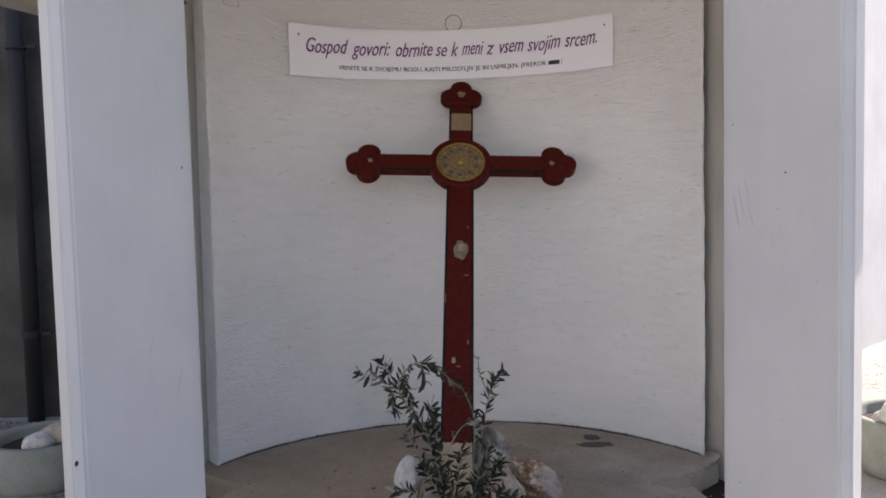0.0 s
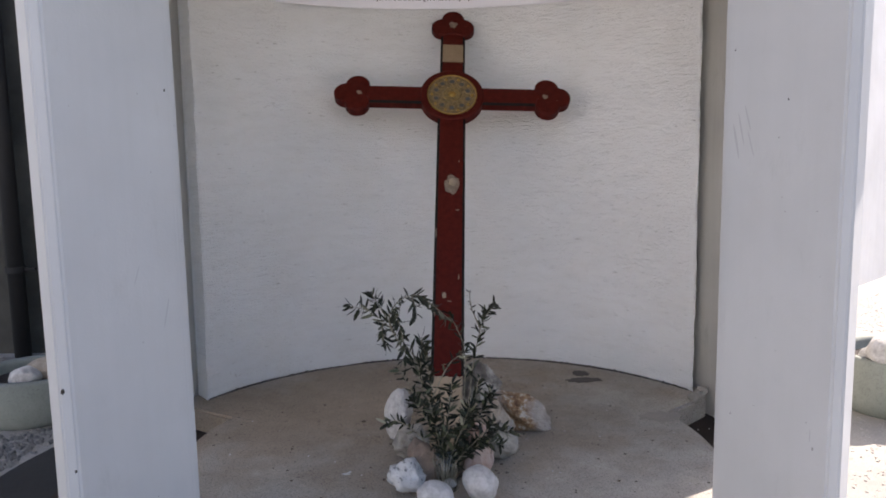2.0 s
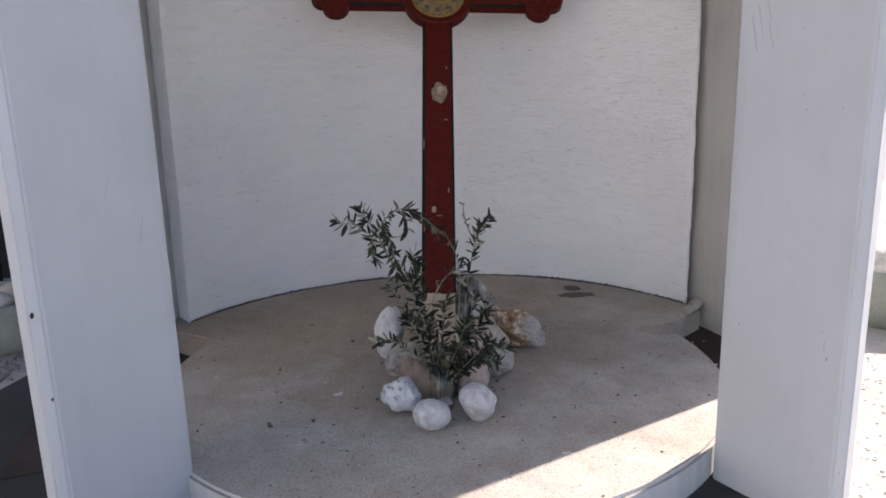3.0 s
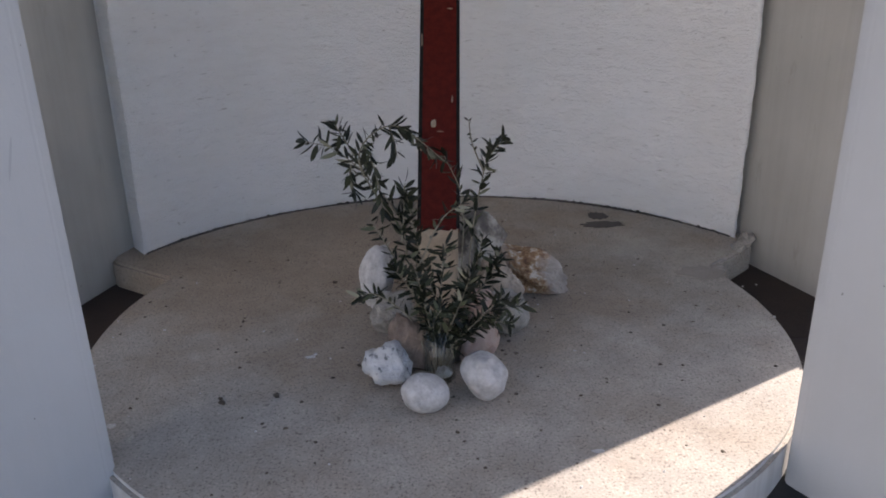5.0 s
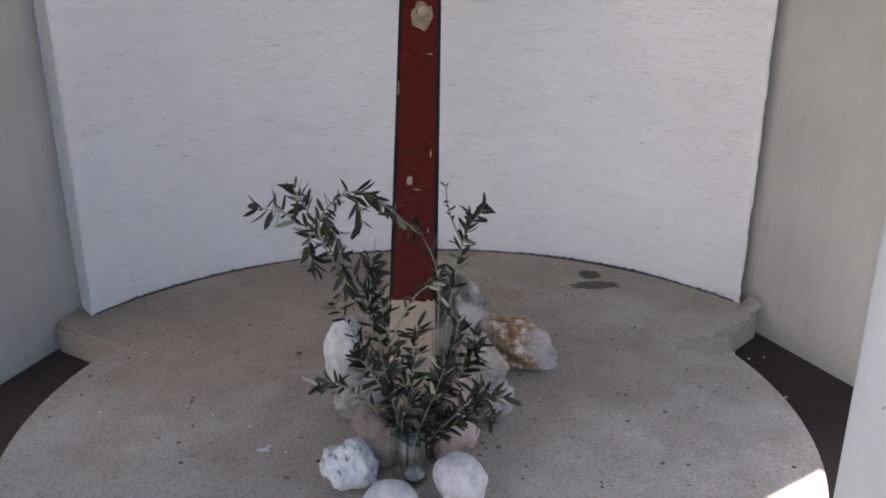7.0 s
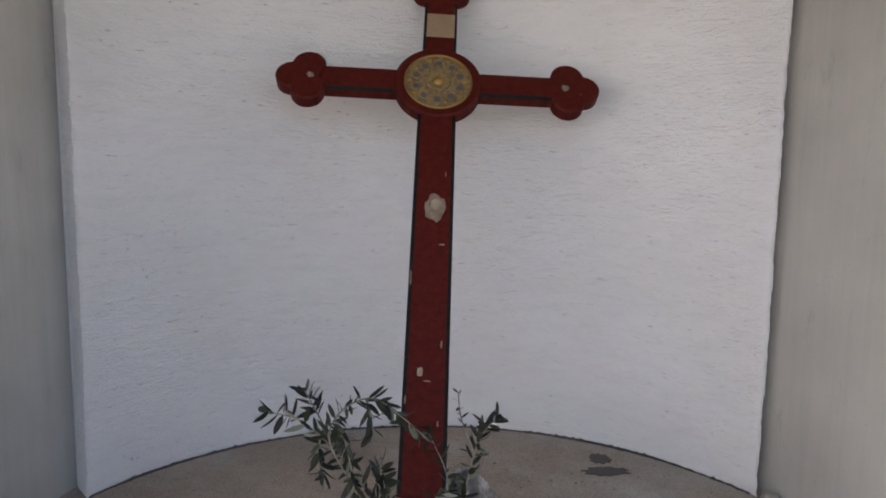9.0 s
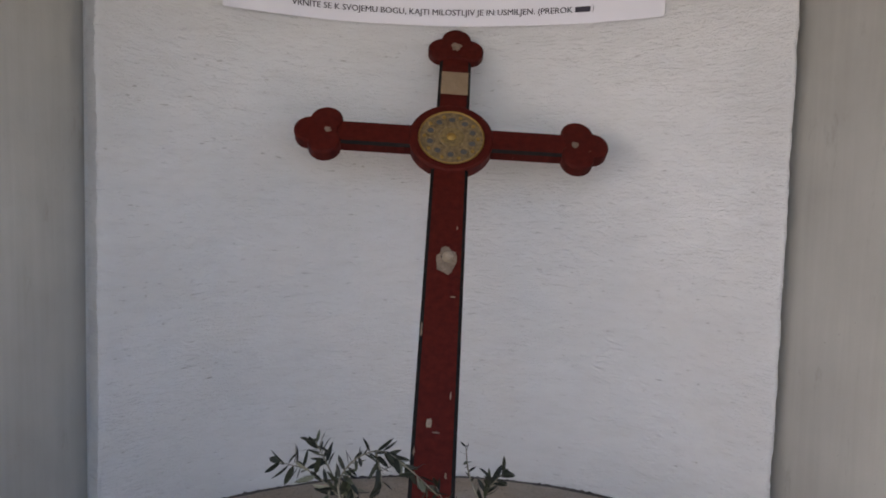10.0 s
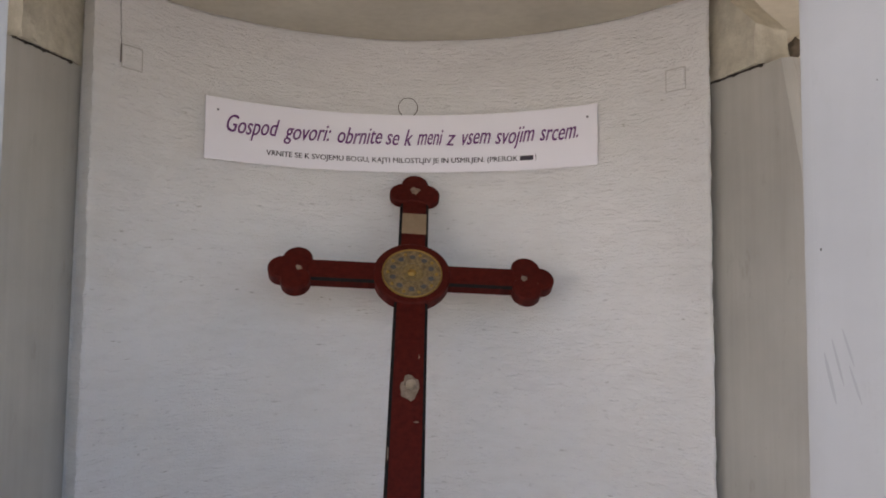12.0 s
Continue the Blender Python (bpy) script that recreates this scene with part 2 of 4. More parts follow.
M_ORANGE = crystal_material()
M_SLAB = stone_material("split_stone", (0.07, 0.058, 0.05), (0.24, 0.215, 0.185), 9, veins=(0.42, 0.385, 0.33))
M_STEM = stone_material("olive_stem", (0.13, 0.115, 0.08), (0.30, 0.27, 0.20), 30)
M_DEBRIS = stone_material("dry_bits", (0.035, 0.028, 0.022), (0.12, 0.09, 0.06), 3)
M_SCUFF = material("scuff", (0.355, 0.365, 0.375), 0.8)[0]
M_JOINT = concrete_material("crumbled_joint", 0.035, 0.12, (1.0, 0.92, 0.85))
M_OPENJOINT = concrete_material("open_joint", 0.03, 0.07, (1.0, 0.85, 0.68))
M_SEAM_SHADE = material("seam_shade", (0.46, 0.44, 0.40), 0.9)[0]
M_MORTAR = concrete_material("mortar_patch", 0.25, 0.34, (1.0, 0.92, 0.82), 0.4)
M_STAIN = concrete_material("damp_stain", 0.065, 0.11, (1.0, 0.87, 0.76), 0.7)


def leaf_material():
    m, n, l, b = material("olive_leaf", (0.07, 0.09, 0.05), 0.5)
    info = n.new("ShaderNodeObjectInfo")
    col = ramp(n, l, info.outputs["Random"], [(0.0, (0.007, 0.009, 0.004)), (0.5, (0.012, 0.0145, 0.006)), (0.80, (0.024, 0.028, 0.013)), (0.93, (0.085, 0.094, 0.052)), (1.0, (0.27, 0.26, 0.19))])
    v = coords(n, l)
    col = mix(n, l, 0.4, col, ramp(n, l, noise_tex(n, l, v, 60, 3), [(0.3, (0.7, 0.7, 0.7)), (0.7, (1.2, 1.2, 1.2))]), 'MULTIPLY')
    l.new(col, b.inputs["Base Color"])
    b.inputs["Specular IOR Level"].default_value = 0.3
    return m


M_LEAF = leaf_material()
M_GLASS, gn, gl, gb = material("clear_glass", (0.95, 0.97, 0.96), 0.03)
g_clear, g_gloss, g_mix, g_fres = gn.new("ShaderNodeBsdfTransparent"), gn.new("ShaderNodeBsdfGlossy"), gn.new("ShaderNodeMixShader"), gn.new("ShaderNodeLayerWeight")
g_clear.inputs[0].default_value = (0.95, 0.97, 0.96, 1)
g_gloss.inputs["Roughness"].default_value = 0.04
g_pow = gn.new("ShaderNodeMath")
g_pow.operation = 'POWER'
g_pow.inputs[1].default_value = 5.0
g_amt = gn.new("ShaderNodeMath")
g_amt.operation = 'MULTIPLY_ADD'
g_amt.inputs[1].default_value, g_amt.inputs[2].default_value = 0.7, 0.04
gl.new(g_fres.outputs["Facing"], g_pow.inputs[0])
gl.new(g_pow.outputs[0], g_amt.inputs[0])
gl.new(g_amt.outputs[0], g_mix.inputs[0])
gl.new(g_clear.outputs[0], g_mix.inputs[1])
gl.new(g_gloss.outputs[0], g_mix.inputs[2])
gl.new(g_mix.outputs[0], gn["Material Output"].inputs["Surface"])


# ---- mesh helpers ----
def obj(name, bm, mat, smooth=False):
    me = bpy.data.meshes.new(name)
    bmesh.ops.recalc_face_normals(bm, faces=bm.faces[:])
    if smooth:
        for f in bm.faces:
            f.smooth = True
    bm.to_mesh(me)
    bm.free()
    me.materials.append(mat)
    return new(name, me)


def part(name, bm, mat, parent, label="", smooth=False):
    ob = obj(name, bm, mat, smooth)
    ob.parent = parent
    return tagged(ob, label)


def prism(outline, z0, z1, chamfer=0.0):
    """An upright prism over a plan outline; chamfer rounds its long edges and rims."""
    bm = bmesh.new()
    lo = [bm.verts.new((x, y, z0)) for x, y in outline]
    hi = [bm.verts.new((x, y, z1)) for x, y in outline]
    k = len(outline)
    bm.faces.new(lo[::-1])
    bm.faces.new(hi)
    for i in range(k):
        bm.faces.new((lo[i], lo[(i + 1) % k], hi[(i + 1) % k], hi[i]))
    bmesh.ops.recalc_face_normals(bm, faces=bm.faces[:])
    if chamfer:
        bmesh.ops.bevel(bm, geom=[e for e in bm.edges if abs(e.verts[0].co.z - e.verts[1].co.z) > 0.01], offset=chamfer, segments=1, affect='EDGES')
    return bm


def rim_bevel(bm, z, width, segments=2):
    edges = [e for e in bm.edges if all(abs(v.co.z - z) < 1e-4 for v in e.verts) and len(e.link_faces) == 2 and any(abs(f.normal.z) < 0.5 for f in e.link_faces)]
    bmesh.ops.bevel(bm, geom=edges, offset=width, segments=segments, affect='EDGES')
    return bm


def box(x0, x1, y0, y1, z0, z1, bevel=0.0):
    bm = prism([(x0, y0), (x1, y0), (x1, y1), (x0, y1)], z0, z1)
    if bevel:
        bmesh.ops.bevel(bm, geom=bm.edges[:], offset=bevel, segments=2, affect='EDGES')
    return bm


def lathe(profile, steps=48, x=0.0, y=0.0):
    bm = bmesh.new()
    rings = []
    for i in range(steps):
        a = 2 * math.pi * i / steps
        rings.append([bm.verts.new((x + r * math.cos(a), y + r * math.sin(a), z)) for r, z in profile])
    for i in range(steps):
        p, q = rings[i], rings[(i + 1) % steps]
        for j in range(len(profile) - 1):
            if profile[j][0] < 1e-6 and profile[j + 1][0] < 1e-6:
                continue
            bm.faces.new((p[j], q[j], q[j + 1], p[j + 1]))
    bmesh.ops.remove_doubles(bm, verts=bm.verts[:], dist=1e-5)
    return bm


def arc(cx, cy, r, a0, a1, steps):
    return [(cx + r * math.cos(radians(a0 + (a1 - a0) * i / steps)), cy + r * math.sin(radians(a0 + (a1 - a0) * i / steps))) for i in range(steps + 1)]


# ---- the setting ----
FLOOR, CEIL, HEAD, HEAD_R = 0.12, 2.872, 2.518, 2.497
WX, WY, WR = 0.004, 3.359, 1.474          # the niche's round wall
DX, DY, DR = -0.018, 3.399, 1.143         # the platform's disc


def build_ground():
    bm = bmesh.new()
    bmesh.ops.create_grid(bm, x_segments=60, y_segments=60, size=300)
    tagged(obj("ground", bm, M_GRAVEL), "pale gravel ground, bright where the sun falls", "ground", kind="structure")
    # near-black disc just above the ground, cut off at x = 0.98
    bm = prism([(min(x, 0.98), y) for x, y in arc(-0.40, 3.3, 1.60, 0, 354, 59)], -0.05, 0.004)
    tagged(obj("pavement", bm, M_DARK_GROUND), "near-black smooth ground round the platform, cut straight on the right", "paving", kind="structure")
    for a0, a1, reach in ((0, 33, 1.66), (-22, -0.3, 1.40), (146, 200, 1.66)):
        out = arc(DX, DY, 1.13, a0, a1, 24) + arc(0.0, 3.40, reach, a1, a0, 24)
        bm = prism(out, -0.05, 0.009)
        tagged(obj("soil", bm, M_SOIL), "dark brown soil in the gap beside the platform", "soil", kind="structure")


def build_platform():
    out = arc(DX, DY, DR, 157.0, 375.0, 110)
    out += [(1.078, 3.745), (1.068, 3.80), (1.10, 3.835), (1.19, 3.905), (1.318, 4.025), (1.35, 4.10)] + arc(WX, WY, WR + 0.13, 30, 150, 50) + [(-1.372, 4.06), (-1.352, 4.035)]
    bm = rim_bevel(prism(out, -0.04, FLOOR), FLOOR, 0.012)
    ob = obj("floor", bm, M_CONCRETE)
    ob.data.materials.append(M_RISER)
    for p in ob.data.polygons:
        if abs(p.normal.z) < 0.3 and p.center.y < 3.3:
            p.material_index = 1
    tagged(ob, "round raised concrete platform with specked worn top", "platform", kind="structure")


def build_niche():
    bm = bmesh.new()
    na, nz = 150, 170
    a0, a1 = 30.2, 148.9
    grid = []
    for i in range(na + 1):
        col = []
        for j in range(nz + 1):
            z = FLOOR + (CEIL - FLOOR) * j / nz
            end = a1 - 1.15 * (1 - math.exp((FLOOR - z) / 0.7))      # the far edge leans in a little
            a = radians(a0 + (end - a0) * i / na)
            edge = min(i, na - i)
            if edge == 0:
                a += (noise.noise(Vector((i, z * 9, 1.7))) * 0.003 + noise.noise(Vector((i, z * 37, 4.7))) * 0.004)
            r = WR + noise.noise(Vector((a * 6, z * 4, 0))) * 0.006 + noise.noise(Vector((a * 30, z * 55, 3))) * 0.0012
            col.append(bm.verts.new((WX + r * math.cos(a), WY + r * math.sin(a), z)))
        grid.append(col)
    for i in range(na):
        for j in range(nz):
            f = bm.faces.new((grid[i][j], grid[i][j + 1], grid[i + 1][j + 1], grid[i + 1][j]))
            f.smooth = True
    back = {}
    for i, col in enumerate(grid):
        for j, v in enumerate(col):
            if i in (0, na) or j in (0, nz):
                d = Vector((v.co.x - WX, v.co.y - WY, 0)).normalized() * 0.12
                if i < 6:
                    d = Vector((-0.02, 0.118, 0)).lerp(d, i / 6)
                elif i > na - 6:
                    d = Vector((-0.075, 0.095, 0)).lerp(d, (na - i) / 6)
                back[i, j] = bm.verts.new(v.co + d)
    ring = [(i, 0) for i in range(na)] + [(na, j) for j in range(nz)] + [(i, nz) for i in range(na, 0, -1)] + [(0, j) for j in range(nz, 0, -1)]
    for k, (i, j) in enumerate(ring):
        p, q = ring[(k + 1) % len(ring)]
        bm.faces.new((grid[i][j], grid[p][q], back[p, q], back[i, j]))
    for i in range(na):
        bm.faces.new((back[i, 0], back[i + 1, 0], back[i + 1, nz], back[i, nz]))
    tagged(obj("wall_niche", bm, M_PLASTER), "curved white rough-plastered niche wall behind the cross", "wall", kind="structure")


def on_wall(a, z, off=0.004):
    """A place on the round wall: a is metres along it to the right of its middle."""
    t = a / WR
    return Vector((WX + (WR - off) * math.sin(t), WY + (WR - off) * math.cos(t), z))


def fin(name, inner, outer, thick, z1, label, mat, top_shrink=0.0, chamfer=0.028):
    """A pillar of flat, chamfered section: its seen face runs from inner to outer in plan, and thick lies to the outside."""
    a, b = Vector(inner), Vector(outer)
    d = (b - a).normalized()
    n = Vector((-d.y, d.x))
    if n.dot(Vector((0, 3.4)) - a) > 0:
        n = -n
    bm = prism([tuple(a), tuple(b), tuple(b + n * thick), tuple(a + n * thick)], -0.03, z1, chamfer)
    if top_shrink:
        for v in bm.verts:
            if v.co.z > z1 - 0.01 and (Vector((v.co.x, v.co.y)) - a).dot(d) > (b - a).length * 0.5:
                v.co.x -= d.x * top_shrink
                v.co.y -= d.y * top_shrink
    return tagged(obj(name, bm, mat), label, "pillar", "pillars round the platform")


def front_pillar(sx, dx, width, label):
    """A radial fin with a chamfered inner edge and a splayed outer end."""
    ex, ey = 0.836 + 0.513 * width, 2.608 - 0.859 * width
    plan = [(0.824, 2.634), (0.836, 2.608), (ex, ey), (ex + 0.034, ey - 0.007), (ex + 0.102, ey + 0.072), (0.965, 2.715), (0.93, 2.735)]
    bm = prism([(sx * x + dx, y) for x, y in plan], -0.03, CEIL)
    bmesh.ops.bevel(bm, geom=[e for e in bm.edges if abs(e.verts[0].co.z - e.verts[1].co.z) > 1], offset=0.006, segments=2, affect='EDGES')
    return tagged(obj("pillar", bm, M_PILLAR), label, "pillar", "pillars round the platform")


def build_pillars():
    front_pillar(1, 0.021, 0.365, "flat white-painted concrete pillar with a sunlit outer edge")
    front_pillar(-1, -0.012, 0.39, "flat white-painted concrete pillar in shade with chamfered edges")
    fin("rear_pillar", (1.235, 4.400), (1.585, 3.315), 0.15, HEAD_R, "grey-painted concrete pillar beside the niche wall", M_PANEL, 0.484)
    fin("rear_pillar", (-1.280, 4.395), (-1.545, 3.500), 0.15, HEAD, "grey-painted concrete pillar beside the niche wall", M_PANEL, 0.29)


def build_marks():
    """Anchor holes and scratches on the pillar faces, and the crumbled joint along the wall's foot."""
    left, right = [o for o in scene.collection.objects if o.name.startswith("pillar")][:2][::-1]
    for ob, o, d, spots in ((left, Vector((-0.848, 2.608)), Vector((-0.513, -0.859)), ((0.419, 0.776, 0.006, 0.008), (0.017, 1.594, 0.003, 0.005), (0.062, 0.922, 0.003, 0.045), (0.159, 1.054, 0.002, 0.03), (0.4, 0.543, 0.004, 0.005))),
                            (right, Vector((0.857, 2.608)), Vector((0.513, -0.859)), ((0.012, 1.684, 0.002, 0.003), (0.196, 1.528, 0.003, 0.003), (0.025, 1.414, 0.004, 0.055), (0.042, 1.448, 0.003, 0.05), (0.064, 1.48, 0.003, 0.04), (0.077, 1.405, 0.003, 0.04), (0.308, 0.57, 0.002, 0.02)))):
        n = Vector((-d.y, d.x)) if ob is left else Vector((d.y, -d.x))
        for u0, z, w, h in spots:
            bm = bmesh.new()
            lean = 0.012 if h > 0.02 else 0.0
            rim = []
            for k in range(10):
                a = 2 * math.pi * k / 10
                u = w * math.cos(a) - lean * math.sin(a)
                p = o + d * (u0 + u) + n * 0.0012
                rim.append(bm.verts.new((p.x, p.y, z + h * math.sin(a))))
            bm.faces.new(rim)
            part("anchor_hole" if h < 0.02 else "scratch", bm, M_CRACK if h < 0.02 else M_SCUFF, ob)
    rng = random.Random(12)
    bm = bmesh.new()
    last = None
    for i in range(260):
        a = radians(31.2 + (148.6 - 31.2) * i / 259)
        w = 0.001 + 0.012 * max(0, noise.noise(Vector((i * 0.35, 2, 0)))) + rng.uniform(0, 0.005)
        h = 0.001 + 0.012 * max(0, noise.noise(Vector((i * 0.6, 7, 0)))) + rng.uniform(0, 0.002)
        c, s_ = math.cos(a), math.sin(a)
        row = [bm.verts.new((WX + r * c, WY + r * s_, z)) for r, z in ((WR + 0.004, FLOOR + h + 0.004), (WR - 0.007, FLOOR + h), (WR - 0.007 - w, FLOOR + 0.0005))]
        if last:
            for k in (0, 1):
                bm.faces.new((last[k], last[k + 1], row[k + 1], row[k]))
        last = row
    tagged(obj("trim", bm, M_JOINT), "dark crumbling joint along the foot of the niche wall", "joint", kind="structure")


def build_roof():
    out = [(x, max(y, 2.0)) for x, y in arc(0, 3.4, 2.40, -36.5, 216.5, 60)]
    bm = prism(out, CEIL, CEIL + 0.16)
    tagged(obj("ceiling", bm, M_CEILING), "flat round painted concrete canopy overhead", "ceiling", kind="structure")
    bm = prism(arc(0, 3.4, 2.40, -35, 215, 60) + arc(0, 3.4, 2.26, 215, -35, 60), HEAD, CEIL - 0.001)
    tagged(obj("trim", bm, M_BEAM), "painted concrete rim beam under the canopy edge", "beam", kind="structure")


def build_brackets():
    """Haunches on the rear pillars that carry the canopy, with a dark open joint below."""
    for inner, d, sx, head in (((1.311, 4.165), (0.3068, -0.9518), 1, HEAD_R), ((-1.350, 4.162), (-0.283, -0.959), -1, HEAD)):
        a, d = Vector(inner), Vector(d)
        n = Vector((-d.y, d.x)) * (1 if sx > 0 else -1)
        prof = [(-0.12, head + 0.004), (0.275, head + 0.004), (0.285, head + 0.16), (0.075, CEIL - 0.002), (-0.12, CEIL - 0.002)]
        bm = bmesh.new()
        front, rear = [], []
        for u, z in prof:
            bulge = 0.03 if u > 0.2 else 0.0
            p = a + d * u - n * bulge
            front.append(bm.verts.new((p.x, p.y, z)))
            q = a + d * u + n * 0.14
            rear.append(bm.verts.new((q.x, q.y, z)))
        bm.faces.new((front[0], front[4], front[3]))
        bm.faces.new((front[0], front[3], front[2], front[1]))
        bm.faces.new(rear)
        for i in range(5):
            j = (i + 1) % 5
            bm.faces.new((front[i], front[j], rear[j], rear[i]))
        bmesh.ops.subdivide_edges(bm, edges=bm.edges[:], cuts=7, use_grid_fill=True)
        for v in bm.verts:
            if v.co.z < CEIL - 0.01:
                v.co += Vector((noise.noise(v.co * 13), noise.noise(v.co * 13 + Vector((5, 0, 0))), noise.noise(v.co * 17))) * 0.008
        bracket = tagged(obj("bracket", bm, M_BRACKET), "cream-painted concrete bracket under the canopy", "bracket", "brackets on the rear pillars")
        bm = bmesh.new()
        last = None
        for k in range(25):
            u = -0.03 + 0.325 * k / 24
            top = head + 0.004 + 0.003 * noise.noise(Vector((k * 0.9, sx, 0)))
            low = head - 0.003 - 0.014 * max(0, noise.noise(Vector((k * 0.45, 3, sx))))
            row = []
            for off, z in ((-0.003 - 0.003 * (k % 3), top), (-0.004, low), (0.09, low), (0.09, top)):
                p = a + d * u + n * off
                row.append(bm.verts.new((p.x, p.y, z)))
            if last:
                for e in range(4):
                    bm.faces.new((last[e], last[(e + 1) % 4], row[(e + 1) % 4], row[e]))
            last = row
        part("joint", bm, M_OPENJOINT, bracket, "dark open mortar joint")


def build_surroundings():
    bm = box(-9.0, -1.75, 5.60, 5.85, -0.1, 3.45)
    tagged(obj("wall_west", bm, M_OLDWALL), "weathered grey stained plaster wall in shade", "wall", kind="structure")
    p0, d, L = Vector((3.15, 6.68)), Vector((0.735, 0.678)), 12.0
    n = Vector((-d.y, d.x))
    pts = [p0, p0 + d * L, p0 + d * L + n * 0.3, p0 + n * 0.3]
    tagged(obj("wall_east", prism([tuple(p) for p in pts], -0.1, 6.0), M_FARWALL), "bright white rendered wall of the building behind", "wall", kind="structure")
    bm = box(-1.75, 3.25, 6.60, 6.85, -0.1, 6.0)
    tagged(obj("wall_north", bm, M_FARWALL), "white rendered wall hidden behind the niche", "wall", kind="structure")
    # unseen walls added: the left bounces sun, the right cuts sky
    for name, p, q, top, label in (("wall_bounce_southwest", (-6.5, 1.6), (-4.2, -6.0), 5.2, "unseen white wall added to bounce sunlight into the niche"), ("wall_skyblock_southeast", (6.0, 1.4), (5.0, -6.0), 2.2, "unseen white wall added to block sky at the right front")):
        p, q = Vector(p), Vector(q)
        d = (q - p).normalized()
        n = Vector((d.y, -d.x)) * 0.25
        tagged(obj(name, prism([tuple(p), tuple(q), tuple(q + n), tuple(p + n)], -0.1, top), M_FARWALL), label, "wall", kind="structure")
    # rain pipe
    pipe = tagged(obj("rain_pipe", lathe([(0.0, 0.0), (0.055, 0.0), (0.055, 3.4), (0.0, 3.4)], 20, -2.95, 5.50), M_PIPE, True), "black plastic rain pipe on the weathered wall", "pipe")
    for z in (0.62, 2.6):
        bm = lathe([(0.056, z - 0.02), (0.068, z - 0.02), (0.068, z + 0.02), (0.056, z + 0.02), (0.056, z - 0.02)], 20, -2.95, 5.50)
        clamp = part("clamp", bm, M_PIPE, pipe)
        part("clamp_bolt", box(-2.89, -2.81, 5.49, 5.51, z - 0.012, z + 0.012), M_PIPE, clamp)


def rock_mesh(size, seed, rough=0.25, facets=0, boxy=2.0, level=5):
    """A stone: a round or boxy lump, broken by flat cuts and roughened at four scales."""
    rng = random.Random(seed)
    bm = bmesh.new()
    bmesh.ops.create_icosphere(bm, subdivisions=level, radius=1.0)
    off = Vector((rng.uniform(-9, 9), rng.uniform(-9, 9), rng.uniform(-9, 9)))
    cuts = []
    for _ in range(facets):
        v = Vector((rng.gauss(0, 1), rng.gauss(0, 1), rng.gauss(0, 1))).normalized()
        cuts.append((v, rng.uniform(0.60, 0.86)))
    crag = 1.0 if facets else 0.25
    for v in bm.verts:
        d = v.co.normalized()
        k = (abs(d.x) ** boxy + abs(d.y) ** boxy + abs(d.z) ** boxy) ** (-1 / boxy)
        p = d * k * (1 + rough * noise.noise(d * 1.3 + off))
        for c, lim in cuts:
            over = p.dot(c) - lim
            if over > 0:
                p -= c * over * 0.94
        q = p * 1.0
        p += d * crag * rough * (0.30 * noise.noise(q * 3.2 + off) + 0.22 * (0.4 - abs(noise.noise(q * 6.0 + off))) + 0.13 * noise.noise(q * 14 + off) + 0.07 * noise.noise(q * 31 + off))
        v.co = Vector((p.x * size[0], p.y * size[1], p.z * size[2])) / 2
    return bm


def rock(name, at, size, seed, mat, label, rot=(0, 0, 0), rough=0.25, facets=0, group="", base=FLOOR, boxy=2.0):
    """A stone that stands on the given level, sunk a little."""
    bm = rock_mesh(size, seed, rough, facets, boxy)
    m = Euler([radians(a) for a in rot]).to_matrix()
    for v in bm.verts:
        v.co = m @ v.co
    low = min(v.co.z for v in bm.verts)
    flat = low + 0.04 * size[2]
    for v in bm.verts:
        v.co.z = max(v.co.z, flat)
    ob = obj(name, bm, mat, facets < 3)
    ob.location = (at[0], at[1], base - flat)
    return tagged(ob, label, "stone", group)


def build_planters():
    for x, y, r, h, word in ((-2.25, 4.33, 0.31, 0.25, "in shade"), (2.42, 4.17, 0.34, 0.295, "in the sun")):
        bm = lathe([(0.0, -0.02), (r - 0.05, -0.02), (r - 0.01, 0.03), (r, 0.10), (r, h - 0.015), (r - 0.012, h), (r - 0.045, h), (r - 0.055, h - 0.02), (r - 0.06, h - 0.09), (0.0, h - 0.09)], 56, x, y)
        pl = tagged(obj("planter", bm, M_PLANTER, True), "round greenish concrete planter ring " + word, "planter", "round planters")
        bm = lathe([(0.0, h - 0.088), (r - 0.058, h - 0.088), (r - 0.058, h - 0.06), (0.0, h - 0.045)], 40, x, y)
        part("planter_soil", bm, M_SOIL, pl, "dark soil")
    rock("mud_clump", (1.478, 3.790), (0.05, 0.07, 0.075), 47, M_DEBRIS, "brown crumbling mud clump on top of the rear pillar", (0, 0, 0), 0.3, 2, base=HEAD_R)
    rock("stone", (-2.13, 4.27), (0.26, 0.18, 0.14), 41, M_BEIGESTONE, "smooth tan oval stone on the planter's soil", (0, 0, 15), 0.1, base=0.195)
    rock("stone", (-2.21, 4.15), (0.15, 0.10, 0.12), 42, M_WHITESTONE, "small white stone on the planter's soil", (0, 0, 20), 0.15, base=0.19)
    rock("stone", (2.34, 4.06), (0.40, 0.26, 0.19), 43, M_WHITESTONE, "large pale rounded stone on the planter's soil", (0, 0, 25), 0.15, base=0.24)
    rock("stone", (2.21, 4.10), (0.13, 0.12, 0.10), 44, M_WHITESTONE, "small white stone on the planter's soil", (0, 0, 0), 0.15, base=0.24)


